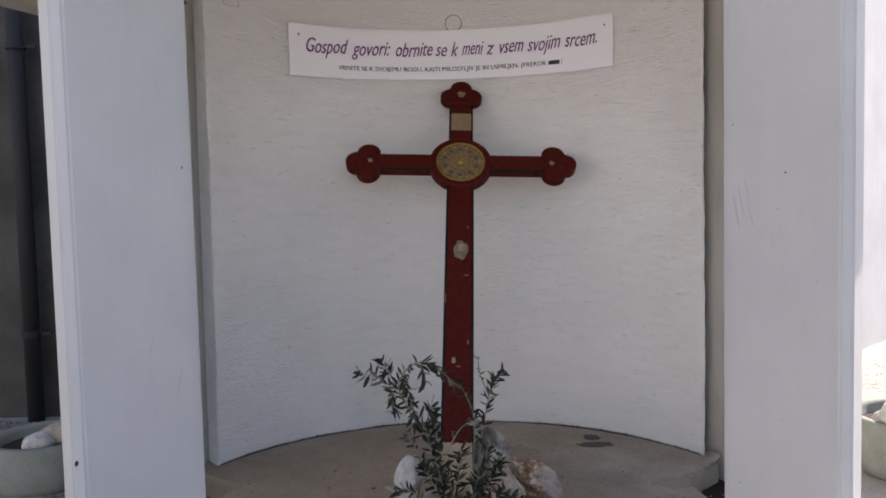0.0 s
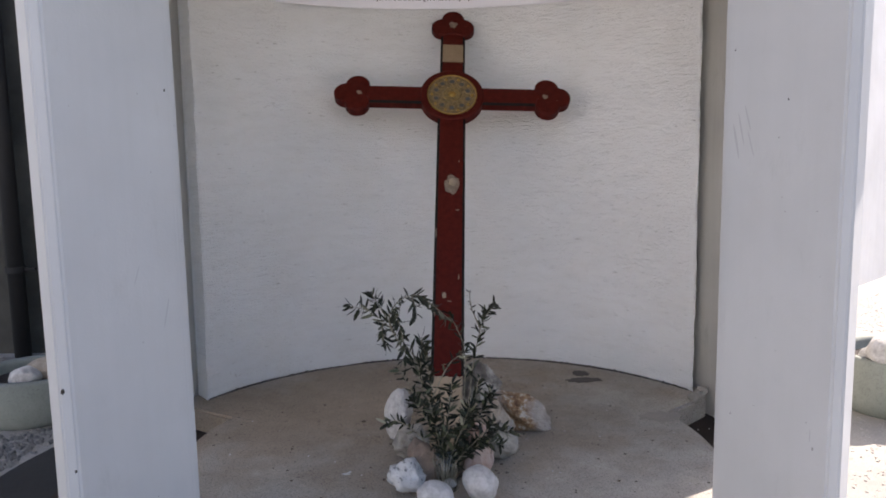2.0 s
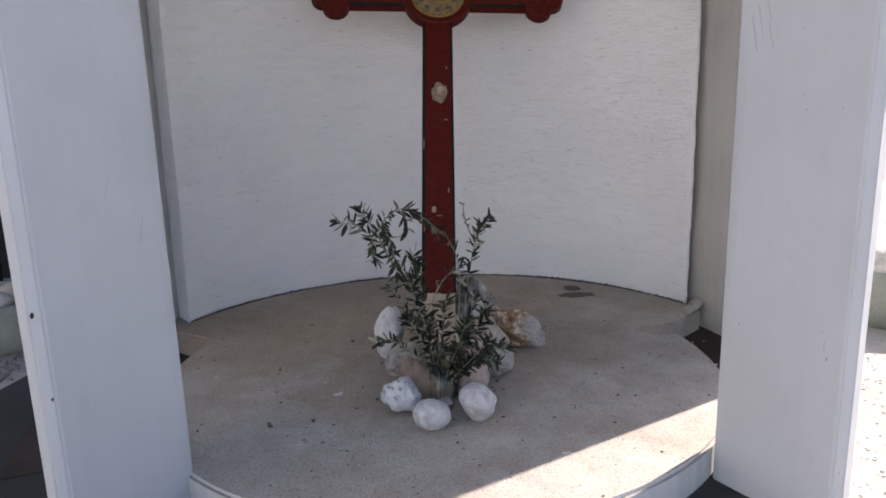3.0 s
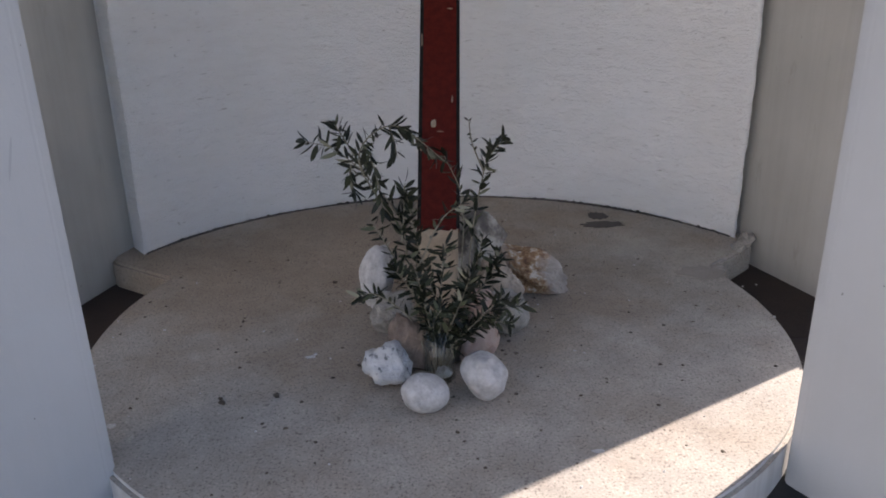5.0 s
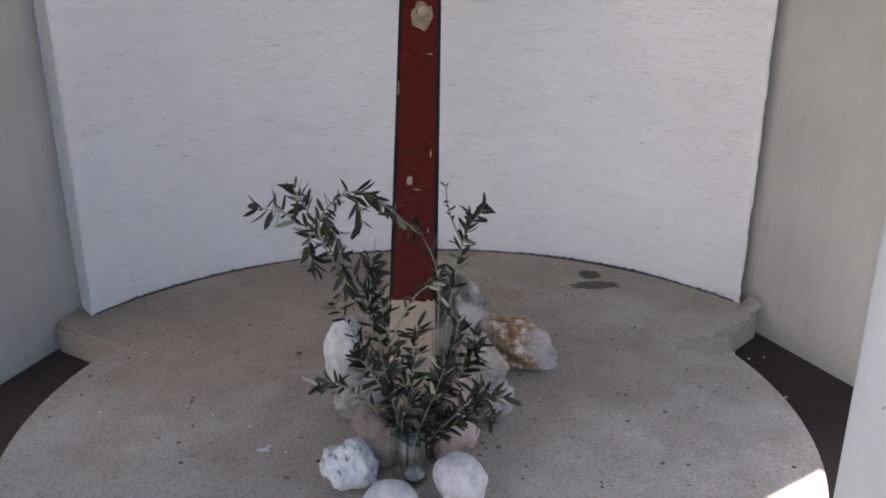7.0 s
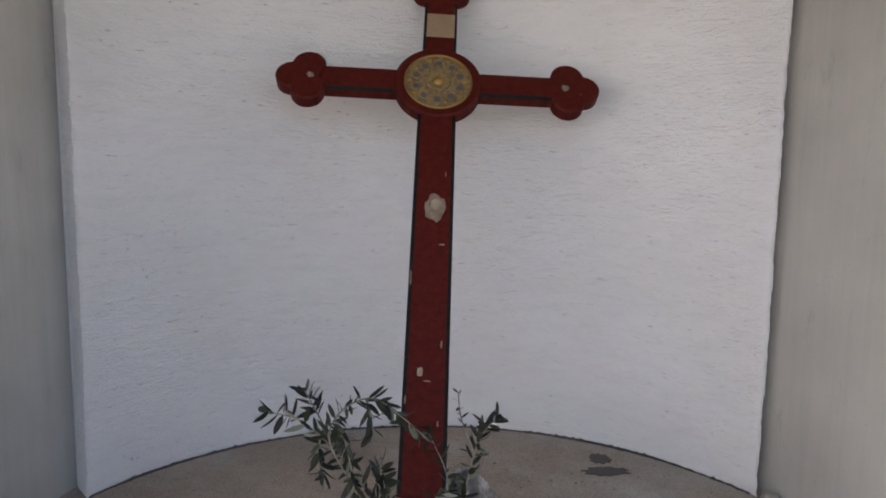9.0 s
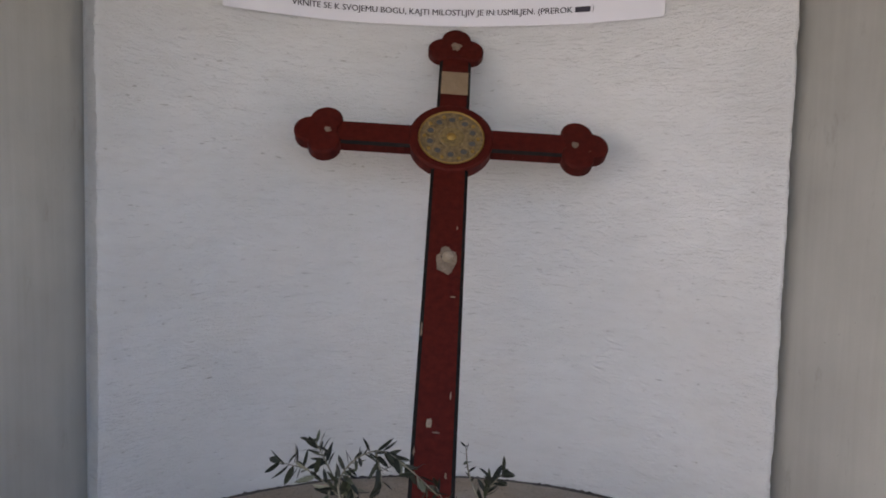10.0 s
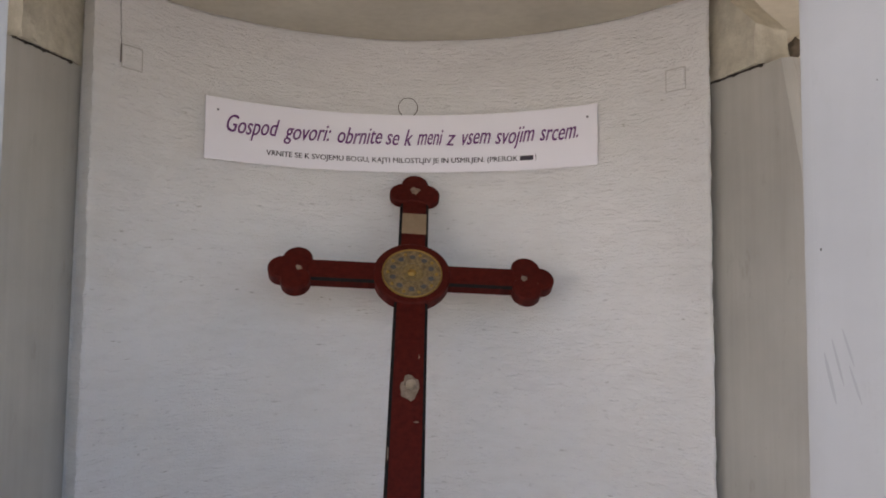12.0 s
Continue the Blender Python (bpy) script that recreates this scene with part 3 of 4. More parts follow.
# ---- the cross ----
FACE = Vector((0.0282, -0.8085, 0.5878)).normalized()      # out of the cross's front
CROSS_LEAN = Vector((0.040, 0.5890, 0.8073))
CROSS_LEAN = (CROSS_LEAN - FACE * CROSS_LEAN.dot(FACE)).normalized()
HUB = Vector((0.044, 4.441, 1.683))


def lobes(spec, depth, bevel):
    """A thick plate whose outline is the union of round lobes (x, y, r), as seen from its middle."""
    k = 96
    cx = sum(s[0] for s in spec) / len(spec)
    cy = sum(s[1] for s in spec) / len(spec)
    pts = []
    for i in range(k):
        a = 2 * math.pi * i / k
        d = Vector((math.cos(a), math.sin(a)))
        best = 0.0
        for x, y, r in spec:
            o = Vector((cx - x, cy - y))
            b_, c_ = o.dot(d), o.length_squared - r * r
            disc = b_ * b_ - c_
            if disc > 0:
                best = max(best, -b_ + math.sqrt(disc))
        pts.append((cx + d.x * best, cy + d.y * best))
    return plate(pts, depth, bevel)


def plate(pts, depth, bevel, z0=0.0):
    """Local axes: x across, y along the shaft, z out of the front; the front lies at z0."""
    bm = bmesh.new()
    k = len(pts)
    cx, cy = sum(p[0] for p in pts) / k, sum(p[1] for p in pts) / k
    rings = []
    for inset, z in ((bevel, z0), (0.0, z0 - bevel), (0.0, z0 - depth)):
        ring = []
        for x, y in pts:
            v = Vector((x - cx, y - cy))
            s = max(0.0, 1 - inset / max(v.length, 1e-6))
            ring.append(bm.verts.new((cx + v.x * s, cy + v.y * s, z)))
        rings.append(ring)
    bm.faces.new(rings[0])
    bm.faces.new(rings[2][::-1])
    for a, b in zip(rings, rings[1:]):
        for i in range(k):
            bm.faces.new((a[i], a[(i + 1) % k], b[(i + 1) % k], b[i]))
    return bm


def bar(x0, x1, y0, y1, depth, bev, along):
    """A beam with chamfered long edges; returns the red body and the black chamfers as two meshes."""
    red, black = bmesh.new(), bmesh.new()
    if along == 'y':
        sect = [(x0, -depth), (x0, -bev), (x0 + bev, 0.0), (x1 - bev, 0.0), (x1, -bev), (x1, -depth)]
        ends = lambda p, t: (p[0], (y0, y1)[t], p[1])
    else:
        sect = [(y1, -depth), (y1, -bev), (y1 - bev, 0.0), (y0 + bev, 0.0), (y0, -bev), (y0, -depth)]
        ends = lambda p, t: ((x0, x1)[t], p[0], p[1])
    for i in range(6):
        p, q = sect[i], sect[(i + 1) % 6]
        bm = black if i in (1, 3) else red
        bm.faces.new([bm.verts.new(v) for v in (ends(p, 0), ends(q, 0), ends(q, 1), ends(p, 1))])
    for t in (0, 1):
        red.faces.new([red.verts.new(ends(p, t)) for p in sect])
    bmesh.ops.remove_doubles(red, verts=red.verts[:], dist=1e-5)
    return red, black


def turn_in_plane(bm, degrees_):
    bmesh.ops.transform(bm, matrix=Matrix.Rotation(radians(degrees_), 4, 'Z'), verts=bm.verts[:])
    return bm


def blotch(cx, cy, w, h, z, seed, pts=16, wobble=0.3):
    rng = random.Random(seed)
    out = []
    for i in range(pts):
        a = 2 * math.pi * i / pts
        r = 1 + rng.uniform(-wobble, wobble)
        out.append((cx + w / 2 * r * math.cos(a), cy + h / 2 * r * math.sin(a)))
    return plate(out, 0.0035, 0.001, z)


def build_cross():
    cross = new("cross")
    tagged(cross, "tall dark red wooden cross with trefoil ends, leaning back", "cross")
    s = CROSS_LEAN
    n = FACE
    a = s.cross(n).normalized()
    m = Matrix((a, s, n)).transposed().to_4x4()
    base = HUB - s * 1.93
    m.translation = base
    cross.matrix_world = m
    O = 1.93

    def put(name, bm, mat, parent=cross, label="", smooth=False, tilt=0.0):
        if tilt:
            turn_in_plane(bm, tilt)
        bmesh.ops.translate(bm, vec=(0, O, 0), verts=bm.verts[:])
        return part(name, bm, mat, parent, label, smooth)

    w, dep, bev = 0.0735, 0.062, 0.013
    x0 = 0.0085
    red, black = bar(x0 - w, x0 + w, -1.572, -0.10, dep, bev, 'y')
    shaft = put("shaft", red, M_RED, label="dark red painted shaft with chipped spots")
    put("edge_stripe", black, M_BLACK, shaft, "black painted chamfer")
    red, black = bar(x0 - 0.068, x0 + 0.068, 0.10, 0.44, dep, bev, 'y')
    head = put("head", red, M_RED)
    put("edge_stripe", black, M_BLACK, head, "black painted chamfer")
    foot, fb = bar(x0 - 0.068, x0 + 0.068, -1.895, -1.572, dep - 0.01, 0.010, 'y')
    foot_ob = put("foot", foot, M_FOOT, label="bare unpainted wooden foot")
    put("foot_edge", fb, M_FOOT, foot_ob)
    tilt = 0.7
    for sx in (-1, 1):
        lo, hi = (-0.46, -0.10) if sx < 0 else (0.10, 0.48)
        red, black = bar(lo, hi, -0.054, 0.062, 0.054, 0.011, 'x')
        arm = put("arm", red, M_RED, tilt=tilt)
        put("edge_stripe", black, M_BLACK, arm, "black painted chamfer", tilt=tilt)
        c = 0.511 * sx + 0.011
        tre = lobes([(c, 0.056, 0.066), (c, -0.050, 0.066), (c + 0.062 * sx, 0.003, 0.064), (c + 0.004 * sx, 0.003, 0.058)], 0.056, 0.008)
        bmesh.ops.translate(tre, vec=(0, 0, 0.006), verts=tre.verts[:])
        t = put("trefoil", tre, M_RED, label="red painted trefoil end with a worn spot", tilt=tilt)
        put("worn_spot", blotch(c - 0.012 * sx, 0.0, 0.026, 0.03, 0.0092, 5 + sx), M_CHIP, t, "pale chipped spot", tilt=tilt)
    tre = lobes([(0.007 - 0.058, 0.490, 0.063), (0.007 + 0.058, 0.490, 0.063), (0.007, 0.552, 0.064), (0.007, 0.494, 0.058)], 0.040, 0.008)
    bmesh.ops.translate(tre, vec=(0, 0, 0.006), verts=tre.verts[:])
    t = put("trefoil", tre, M_RED, label="red painted trefoil top with a worn spot")
    put("worn_spot", blotch(0.008, 0.503, 0.050, 0.044, 0.0092, 21, 18, 0.35), M_CHIP, t, "pale bared patch")
    put("name_plate", plate([(x0 - 0.056, 0.234), (x0 + 0.058, 0.234), (x0 + 0.058, 0.358), (x0 - 0.056, 0.358)], 0.004, 0.001, 0.004), M_TAN, label="blank tan patch where a plate was fixed")
    # hub with its pierced brass boss
    ring = [(0.008 + 0.172 * math.cos(2 * math.pi * i / 64), 0.002 + 0.170 * math.sin(2 * math.pi * i / 64)) for i in range(64)]
    hub = put("hub", plate(ring, 0.058, 0.008, 0.007), M_RED, label="round dark red hub", tilt=tilt)

    def turned(profile, steps=64):
        bm = lathe(profile, steps)
        bmesh.ops.translate(bm, vec=(0.008, -0.006, 0), verts=bm.verts[:])
        return bm

    put("boss", turned([(0.0, 0.006), (0.132, 0.006), (0.132, 0.012), (0.0, 0.012)]), M_ENAMEL, hub, "worn beige gilt ornament disc")
    put("boss_rim", turned([(0.1275, 0.010), (0.134, 0.010), (0.134, 0.016), (0.131, 0.019), (0.1275, 0.016), (0.1275, 0.010)]), M_BRASS, hub, "thin brass rim", True)
    put("boss_ring", turned([(0.0, 0.0125), (0.050, 0.0125), (0.051, 0.018), (0.045, 0.023), (0.037, 0.019), (0.0, 0.017)]), M_GILT, hub, "dark gilt ring", True)
    put("boss_knob", turned([(0.0, 0.012), (0.024, 0.012), (0.018, 0.022), (0.008, 0.027), (0.0, 0.028)], 24), M_BRASS, hub, "gilt middle knob", True)
    for k in range(10):
        ang = 2 * math.pi * (k + 0.5) / 10
        bm = lathe([(0.013, 0.011), (0.0195, 0.011), (0.0205, 0.015), (0.0165, 0.018), (0.0135, 0.0155), (0.013, 0.011)], 16)
        bmesh.ops.translate(bm, vec=(0.008 + 0.089 * math.cos(ang), -0.006 + 0.089 * math.sin(ang), 0), verts=bm.verts[:])
        put("rosette", bm, M_ENAMEL, hub, smooth=True)
        bm = lathe([(0.0, 0.0115), (0.0132, 0.0115), (0.0132, 0.0132), (0.0, 0.0132)], 12)
        bmesh.ops.translate(bm, vec=(0.008 + 0.089 * math.cos(ang), -0.006 + 0.089 * math.sin(ang), 0), verts=bm.verts[:])
        put("rosette_ground", bm, M_HOLLOW, hub)
        ang += math.pi / 10
        bm = lathe([(0.0, 0.011), (0.010, 0.011), (0.006, 0.018), (0.0, 0.019)], 10)
        bmesh.ops.translate(bm, vec=(0.008 + 0.108 * math.cos(ang), -0.006 + 0.108 * math.sin(ang), 0), verts=bm.verts[:])
        put("bead", bm, M_BRASS, hub, smooth=True)
    # worn spots and nail stubs on the shaft
    put("worn_spot", blotch(0.016, -0.572, 0.074, 0.105, 0.0025, 33, 18, 0.2), M_CHIP, shaft, "large bared patch round a nail hole")
    knob = bmesh.new()
    bmesh.ops.create_icosphere(knob, subdivisions=3, radius=0.022)
    bmesh.ops.translate(knob, vec=(0.020, -0.562, 0.006), verts=knob.verts[:])
    put("plug", knob, M_PLUG, shaft, "pale rounded plug", True)
    hole = bmesh.new()
    bmesh.ops.create_icosphere(hole, subdivisions=2, radius=0.005)
    bmesh.ops.translate(hole, vec=(-0.001, -0.56, 0.004), verts=hole.verts[:])
    put("nail_hole", hole, M_BLACK, shaft)
    put("worn_spot", blotch(-0.012, -1.186, 0.017, 0.030, 0.0025, 35, 14, 0.3), M_PLUG, shaft, "small white spot")
    for k, (x, y, ww, hh) in enumerate(((-0.058, -0.85, 0.007, 0.05), (0.054, -1.09, 0.006, 0.03), (-0.055, -1.28, 0.006, 0.03), (0.05, -0.43, 0.006, 0.02), (0.045, -0.72, 0.02, 0.006), (0.012, -1.215, 0.026, 0.005), (0.05, -1.35, 0.007, 0.02))):
        put("chip", blotch(x, y, ww, hh, 0.0018, 60 + k, 9, 0.35), M_CHIP, shaft)
    for k, (x, w_, h_) in enumerate(((-0.040, 0.05, 0.016), (-0.008, 0.04, 0.010), (0.03, 0.06, 0.020), (0.062, 0.02, 0.012))):
        put("red_run", blotch(x, -1.573, w_, h_, 0.0012, 71 + k, 12, 0.25), M_RED, foot_ob)


def build_banner():
    """Printed paper on the round wall, its lower edge bowed by the curve."""
    a0, a1 = -0.966, 0.988
    lo0, lo1, hi0, hi1 = 2.197, 2.199, 2.484, 2.488
    bm = bmesh.new()
    k, j = 80, 8
    rows = []
    for side in (0.0045, 0.0025):
        grid = []
        for i in range(k + 1):
            f = i / k
            a = a0 + (a1 - a0) * f
            col = []
            for r in range(j + 1):
                g = r / j
                z = (lo0 + (lo1 - lo0) * f) * (1 - g) + (hi0 + (hi1 - hi0) * f) * g
                wave = 0.004 + 0.0035 * math.sin(f * 21) * (1 - g) ** 2 + 0.003 * math.sin(f * 9 + 1)
                col.append(bm.verts.new(on_wall(a, z, 0.007 + side + wave)))
            grid.append(col)
        for i in range(k):
            for r in range(j):
                bm.faces.new((grid[i][r], grid[i + 1][r], grid[i + 1][r + 1], grid[i][r + 1])).smooth = True
        rows.append(grid)
    banner = tagged(obj("banner", bm, M_PAPER), "white paper banner with purple script fixed to the niche wall", "banner")

    def spot(f, g, off):
        a = a0 + (a1 - a0) * f
        z = (lo0 + (lo1 - lo0) * f) * (1 - g) + (hi0 + (hi1 - hi0) * f) * g
        wave = 0.004 + 0.0035 * math.sin(f * 21) * (1 - g) ** 2 + 0.003 * math.sin(f * 9 + 1)
        return on_wall(a, z, 0.0115 + wave + off)

    def lettering(name, text, f0, f1, g, height, mat, shear, thicken, label, bold=0.0):
        cu = bpy.data.curves.new(name, 'FONT')
        cu.body, cu.size, cu.shear, cu.offset, cu.resolution_u = text, 1.0, shear, thicken, 3
        tmp = bpy.data.objects.new(name, cu)
        scene.collection.objects.link(tmp)
        bpy.context.view_layer.update()
        me = bpy.data.meshes.new_from_object(tmp.evaluated_get(bpy.context.evaluated_depsgraph_get()))
        bpy.data.objects.remove(tmp)
        bm2 = bmesh.new()
        bm2.from_mesh(me)
        xs = [v.co.x for v in bm2.verts]
        x0, x1 = min(xs), max(xs)
        first = len(bm2.verts)
        if bold:
            bm2.from_mesh(me)
        for i, v in enumerate(list(bm2.verts)):
            over = i >= first
            f = f0 + (f1 - f0) * (v.co.x + (bold if over else 0.0) - x0) / (x1 - x0)
            v.co = spot(f, g + (0.012 * math.sin(f * 47) if bold < 0.03 else 0.0) + v.co.y * height / 0.3, 0.0020 if over else 0.0016)
        return part(name, bm2, mat, banner, label)

    for word, f0, f1 in (("Gospod", 0.052, 0.184), ("govori:", 0.195, 0.314), ("obrnite", 0.331, 0.445), ("se", 0.454, 0.489), ("k", 0.501, 0.524), ("meni", 0.535, 0.602), ("z", 0.609, 0.635), ("vsem", 0.652, 0.725), ("svojim", 0.737, 0.838), ("srcem.", 0.852, 0.950)):
        lettering("lettering", word, f0, f1, 0.475, 0.125, M_PURPLE, 0.40, 0.0, "purple script lettering", 0.026)
    lettering("small_lettering", "VRNITE SE K SVOJEMU BOGU, KAJTI MILOSTLJIV JE IN USMILJEN. (PREROK", 0.152, 0.795, 0.165, 0.0375, M_INK, 0.0, 0.0, "small dark capitals", 0.035)
    lettering("small_bracket", ")", 0.8395, 0.843, 0.165, 0.0375, M_INK, 0.0, 0.0, "small dark bracket")
    bm = bmesh.new()
    bm.faces.new([bm.verts.new(spot(f, g, 0.0016)) for f, g in ((0.801, 0.165), (0.8355, 0.165), (0.8355, 0.245), (0.801, 0.245))])
    part("name_bar", bm, M_INK, banner, "plain dark bar in the small line")
    for f, g in ((0.03, 0.80), (0.975, 0.80)):
        p = spot(f, g, 0.003)
        bm = bmesh.new()
        bmesh.ops.create_icosphere(bm, subdivisions=2, radius=0.005)
        bmesh.ops.translate(bm, vec=p, verts=bm.verts[:])
        part("pin", bm, M_INK, banner, "small dark pin", True)


def build_wall_fittings():
    # round cover above the banner
    bm = bmesh.new()
    outer = []
    for off, r in ((0.0, 0.046), (0.008, 0.046), (0.010, 0.043)):
        outer.append([bm.verts.new(on_wall(0.032 + r * math.cos(2 * math.pi * i / 40), 2.527 + r * math.sin(2 * math.pi * i / 40), off)) for i in range(40)])
    for p, q in zip(outer, outer[1:]):
        for i in range(40):
            bm.faces.new((p[i], p[(i + 1) % 40], q[(i + 1) % 40], q[i]))
    bm.faces.new(outer[-1])
    tagged(obj("round_cover", bm, M_PLASTER), "small round white-painted cover on the wall", "cover")
    bm = bmesh.new()
    p = [bm.verts.new(on_wall(0.032 + 0.050 * math.cos(2 * math.pi * i / 40), 2.527 + 0.050 * math.sin(2 * math.pi * i / 40), 0.0035)) for i in range(40)]
    q = [bm.verts.new(on_wall(0.032 + 0.0455 * math.cos(2 * math.pi * i / 40), 2.527 + 0.0455 * math.sin(2 * math.pi * i / 40), 0.0035)) for i in range(40)]
    for i in range(40):
        bm.faces.new((p[i], p[(i + 1) % 40], q[(i + 1) % 40], q[i]))
    part("cover_joint", bm, M_DEBRIS, bpy.data.objects["round_cover"], "thin dark joint round it")
    # square painted-over covers near the edges, one with a cable duct
    for a, z, name in ((-1.312, 2.572, "square_cover"), (1.375, 2.530, "square_cover")):
        bm = bmesh.new()
        h = 0.045
        rings = []
        for off, s in ((0.0, h), (0.009, h), (0.011, h - 0.004)):
            rings.append([bm.verts.new(on_wall(a + x * s, z + y * s, off)) for x, y in ((-1, -1), (1, -1), (1, 1), (-1, 1))])
        for p, q in zip(rings, rings[1:]):
            for i in range(4):
                bm.faces.new((p[i], p[(i + 1) % 4], q[(i + 1) % 4], q[i]))
        bm.faces.new(rings[-1])
        cover = tagged(obj(name, bm, M_PLASTER), "square junction cover painted over with the wall", "cover")
        # joint strips in a plaster shadow tone, so the cover's outline shows
        for x0, x1, y0, y1 in ((-1.1, 1.1, -1.1, -1.03), (-1.1, 1.1, 1.03, 1.1), (-1.1, -1.03, -1.03, 1.03), (1.03, 1.1, -1.03, 1.03)):
            bm = bmesh.new()
            bm.faces.new([bm.verts.new(on_wall(a + x * h, z + y * h, 0.007)) for x, y in ((x0, y0), (x1, y0), (x1, y1), (x0, y1))])
            part("cover_joint", bm, M_SEAM_SHADE, cover)
        if a < 0:
            bm = bmesh.new()
            bm.faces.new([bm.verts.new(on_wall(a - 0.05 + x, zz, 0.004)) for x, zz in ((-0.003, z - 0.03), (0.003, z - 0.03), (0.003, z + 0.05), (-0.003, z + 0.05))])
            last = None
            for k in range(19):
                zz = z + 0.05 + (CEIL - z - 0.05) * k / 18
                x = -0.012 * k / 18 + 0.006 * noise.noise(Vector((k * 0.5, 1, 0)))
                w = 0.0012 + 0.0014 * abs(noise.noise(Vector((k * 0.8, 5, 0))))
                row = [bm.verts.new(on_wall(a - 0.05 + x + e * w, zz, 0.004)) for e in (-1, 1)]
                if last:
                    bm.faces.new((last[0], last[1], row[1], row[0]))
                last = row
            part("crack", bm, M_CRACK, cover, "dark crack running up to the ceiling")


# ---- the stones and olive sprigs at the foot ----
def build_stones():
    g = "stones round the foot of the cross"
    rock("pitted_stone", (-0.17, 3), (0.142, 0.110, 0.118), 38, M_PITSTONE, "pale pitted stone on the platform", (8, 14, 12), 0.42, 2, g)
    rock("white_stone", (-0.07, 2.849), (0.130, 0.114, 0.108), 12, M_WHITESTONE, "smooth white rounded stone on the platform", (0, 8, 10), 0.12, group=g)
    rock("white_stone", (0.097, 2.909), (0.122, 0.140, 0.138), 13, M_WHITESTONE, "smooth white egg-shaped stone on the platform", (24, -16, 30), 0.18, group=g)
    rock("upright_stone", (-0.225, 3.505), (0.125, 0.12, 0.235), 14, M_WHITESTONE, "tall white stone leaning beside the cross", (0, 12, 0), 0.2, 2, g)
    rock("grey_stone", (-0.174, 3.345), (0.16, 0.14, 0.13), 15, M_GREYSTONE, "rough grey stone among the sprigs", (0, 0, 40), 0.35, 4, g)
    rock("brown_stone", (-0.112, 3.1), (0.150, 0.14, 0.185), 16, M_BROWNSTONE, "brown angular stone behind the vase", (0, 10, 20), 0.25, 6, g, boxy=4)
    # added unseen stone; its dark colour stands in for the shaded gap
    rock("gap_stone", (-0.032, 3.13), (0.17, 0.15, 0.125), 27, M_GAPSTONE, "unseen dark stone added to prop the cross foot and darken the gap", (0, 0, 15), 0.2, 4, g, boxy=4)
    rock("pink_stone", (0.092, 3.153), (0.135, 0.13, 0.200), 17, M_PINKSTONE, "pinkish split stone behind the vase", (0, 8, 25), 0.2, 5, g, boxy=5)
    rock("grey_stone", (0.191, 3.3), (0.15, 0.14, 0.15), 18, M_GREYSTONE, "grey stone under the sprigs", (0, 0, 10), 0.35, 5, g)
    rock("beige_stone", (0.184, 3.475), (0.17, 0.16, 0.20), 19, M_BEIGESTONE, "beige rough stone beside the cross foot", (0, -14, 0), 0.35, 6, g)
    rock("ochre_stone", (0.312, 3.64), (0.32, 0.165, 0.175), 20, M_ORANGE, "long pale stone crusted with ochre crystals", (0, 14, -6), 0.4, 5, g)
    rock("grey_slab", (0.144, 3.685), (0.140, 0.15, 0.30), 22, M_SLAB, "upright split grey stone beside the cross foot", (0, 18, -48), 0.22, 4, g, boxy=9)
    rock("pebble", (-0.013, 3), (0.05, 0.045, 0.035), 23, M_WHITESTONE, "small white pebble in the vase", (0, 0, 0), 0.12, base=FLOOR + 0.012)


VASE = (-0.026, 3.015)


def build_vase():
    r, h = 0.047, 0.17
    prof = [(0.0, FLOOR + 0.0005), (r - 0.004, FLOOR + 0.0005), (r, FLOOR + 0.006), (r, FLOOR + h), (r - 0.003, FLOOR + h), (r - 0.004, FLOOR + 0.012), (0.0, FLOOR + 0.010)]
    ob = obj("glass_vase", lathe(prof, 48, *VASE), M_GLASS, True)
    ob.visible_shadow = False
    tagged(ob, "clear glass cylinder vase holding olive sprigs", "vase")


def leaf_mesh(k):
    """A narrow olive leaf along +y, folded at its midrib and curled."""
    bm = bmesh.new()
    L, W, C = ((1.0, 0.25, 0.14), (1.0, 0.28, -0.16), (1.0, 0.22, 0.28))[k]
    mid, le, ri = [], [], []
    for i in range(6):
        f = i / 5
        w = W / 2 * math.sin(math.pi * min(1, f ** 0.9 * 0.96 + 0.03)) ** 0.6
        z = C * f * f
        mid.append(bm.verts.new((0, f * L, z - 0.02 * math.sin(math.pi * f))))
        if 0 < i < 5:
            le.append(bm.verts.new((-w, f * L, z + 0.015)))
            ri.append(bm.verts.new((w, f * L, z + 0.015)))
    for side in (le, ri):
        bm.faces.new((mid[0], mid[1], side[0]))
        bm.faces.new((mid[5], side[3], mid[4]))
        for i in range(3):
            bm.faces.new((mid[i + 1], mid[i + 2], side[i + 1], side[i]))
    me = bpy.data.meshes.new("leaf")
    bmesh.ops.recalc_face_normals(bm, faces=bm.faces[:])
    for f in bm.faces:
        f.smooth = True
    bm.to_mesh(me)
    bm.free()
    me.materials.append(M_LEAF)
    return me


LEAVES = [leaf_mesh(k) for k in range(3)]


def smooth_path(pts, per=8):
    out = []
    P = [Vector(p) for p in pts]
    P = [P[0] * 2 - P[1]] + P + [P[-1] * 2 - P[-2]]
    for i in range(1, len(P) - 2):
        for k in range(per):
            t = k / per
            a, b, c, d = P[i - 1:i + 3]
            out.append(0.5 * ((2 * b) + (c - a) * t + (2 * a - 5 * b + 4 * c - d) * t * t + (3 * b - a - 3 * c + d) * t ** 3))
    out.append(P[-2])
    return out


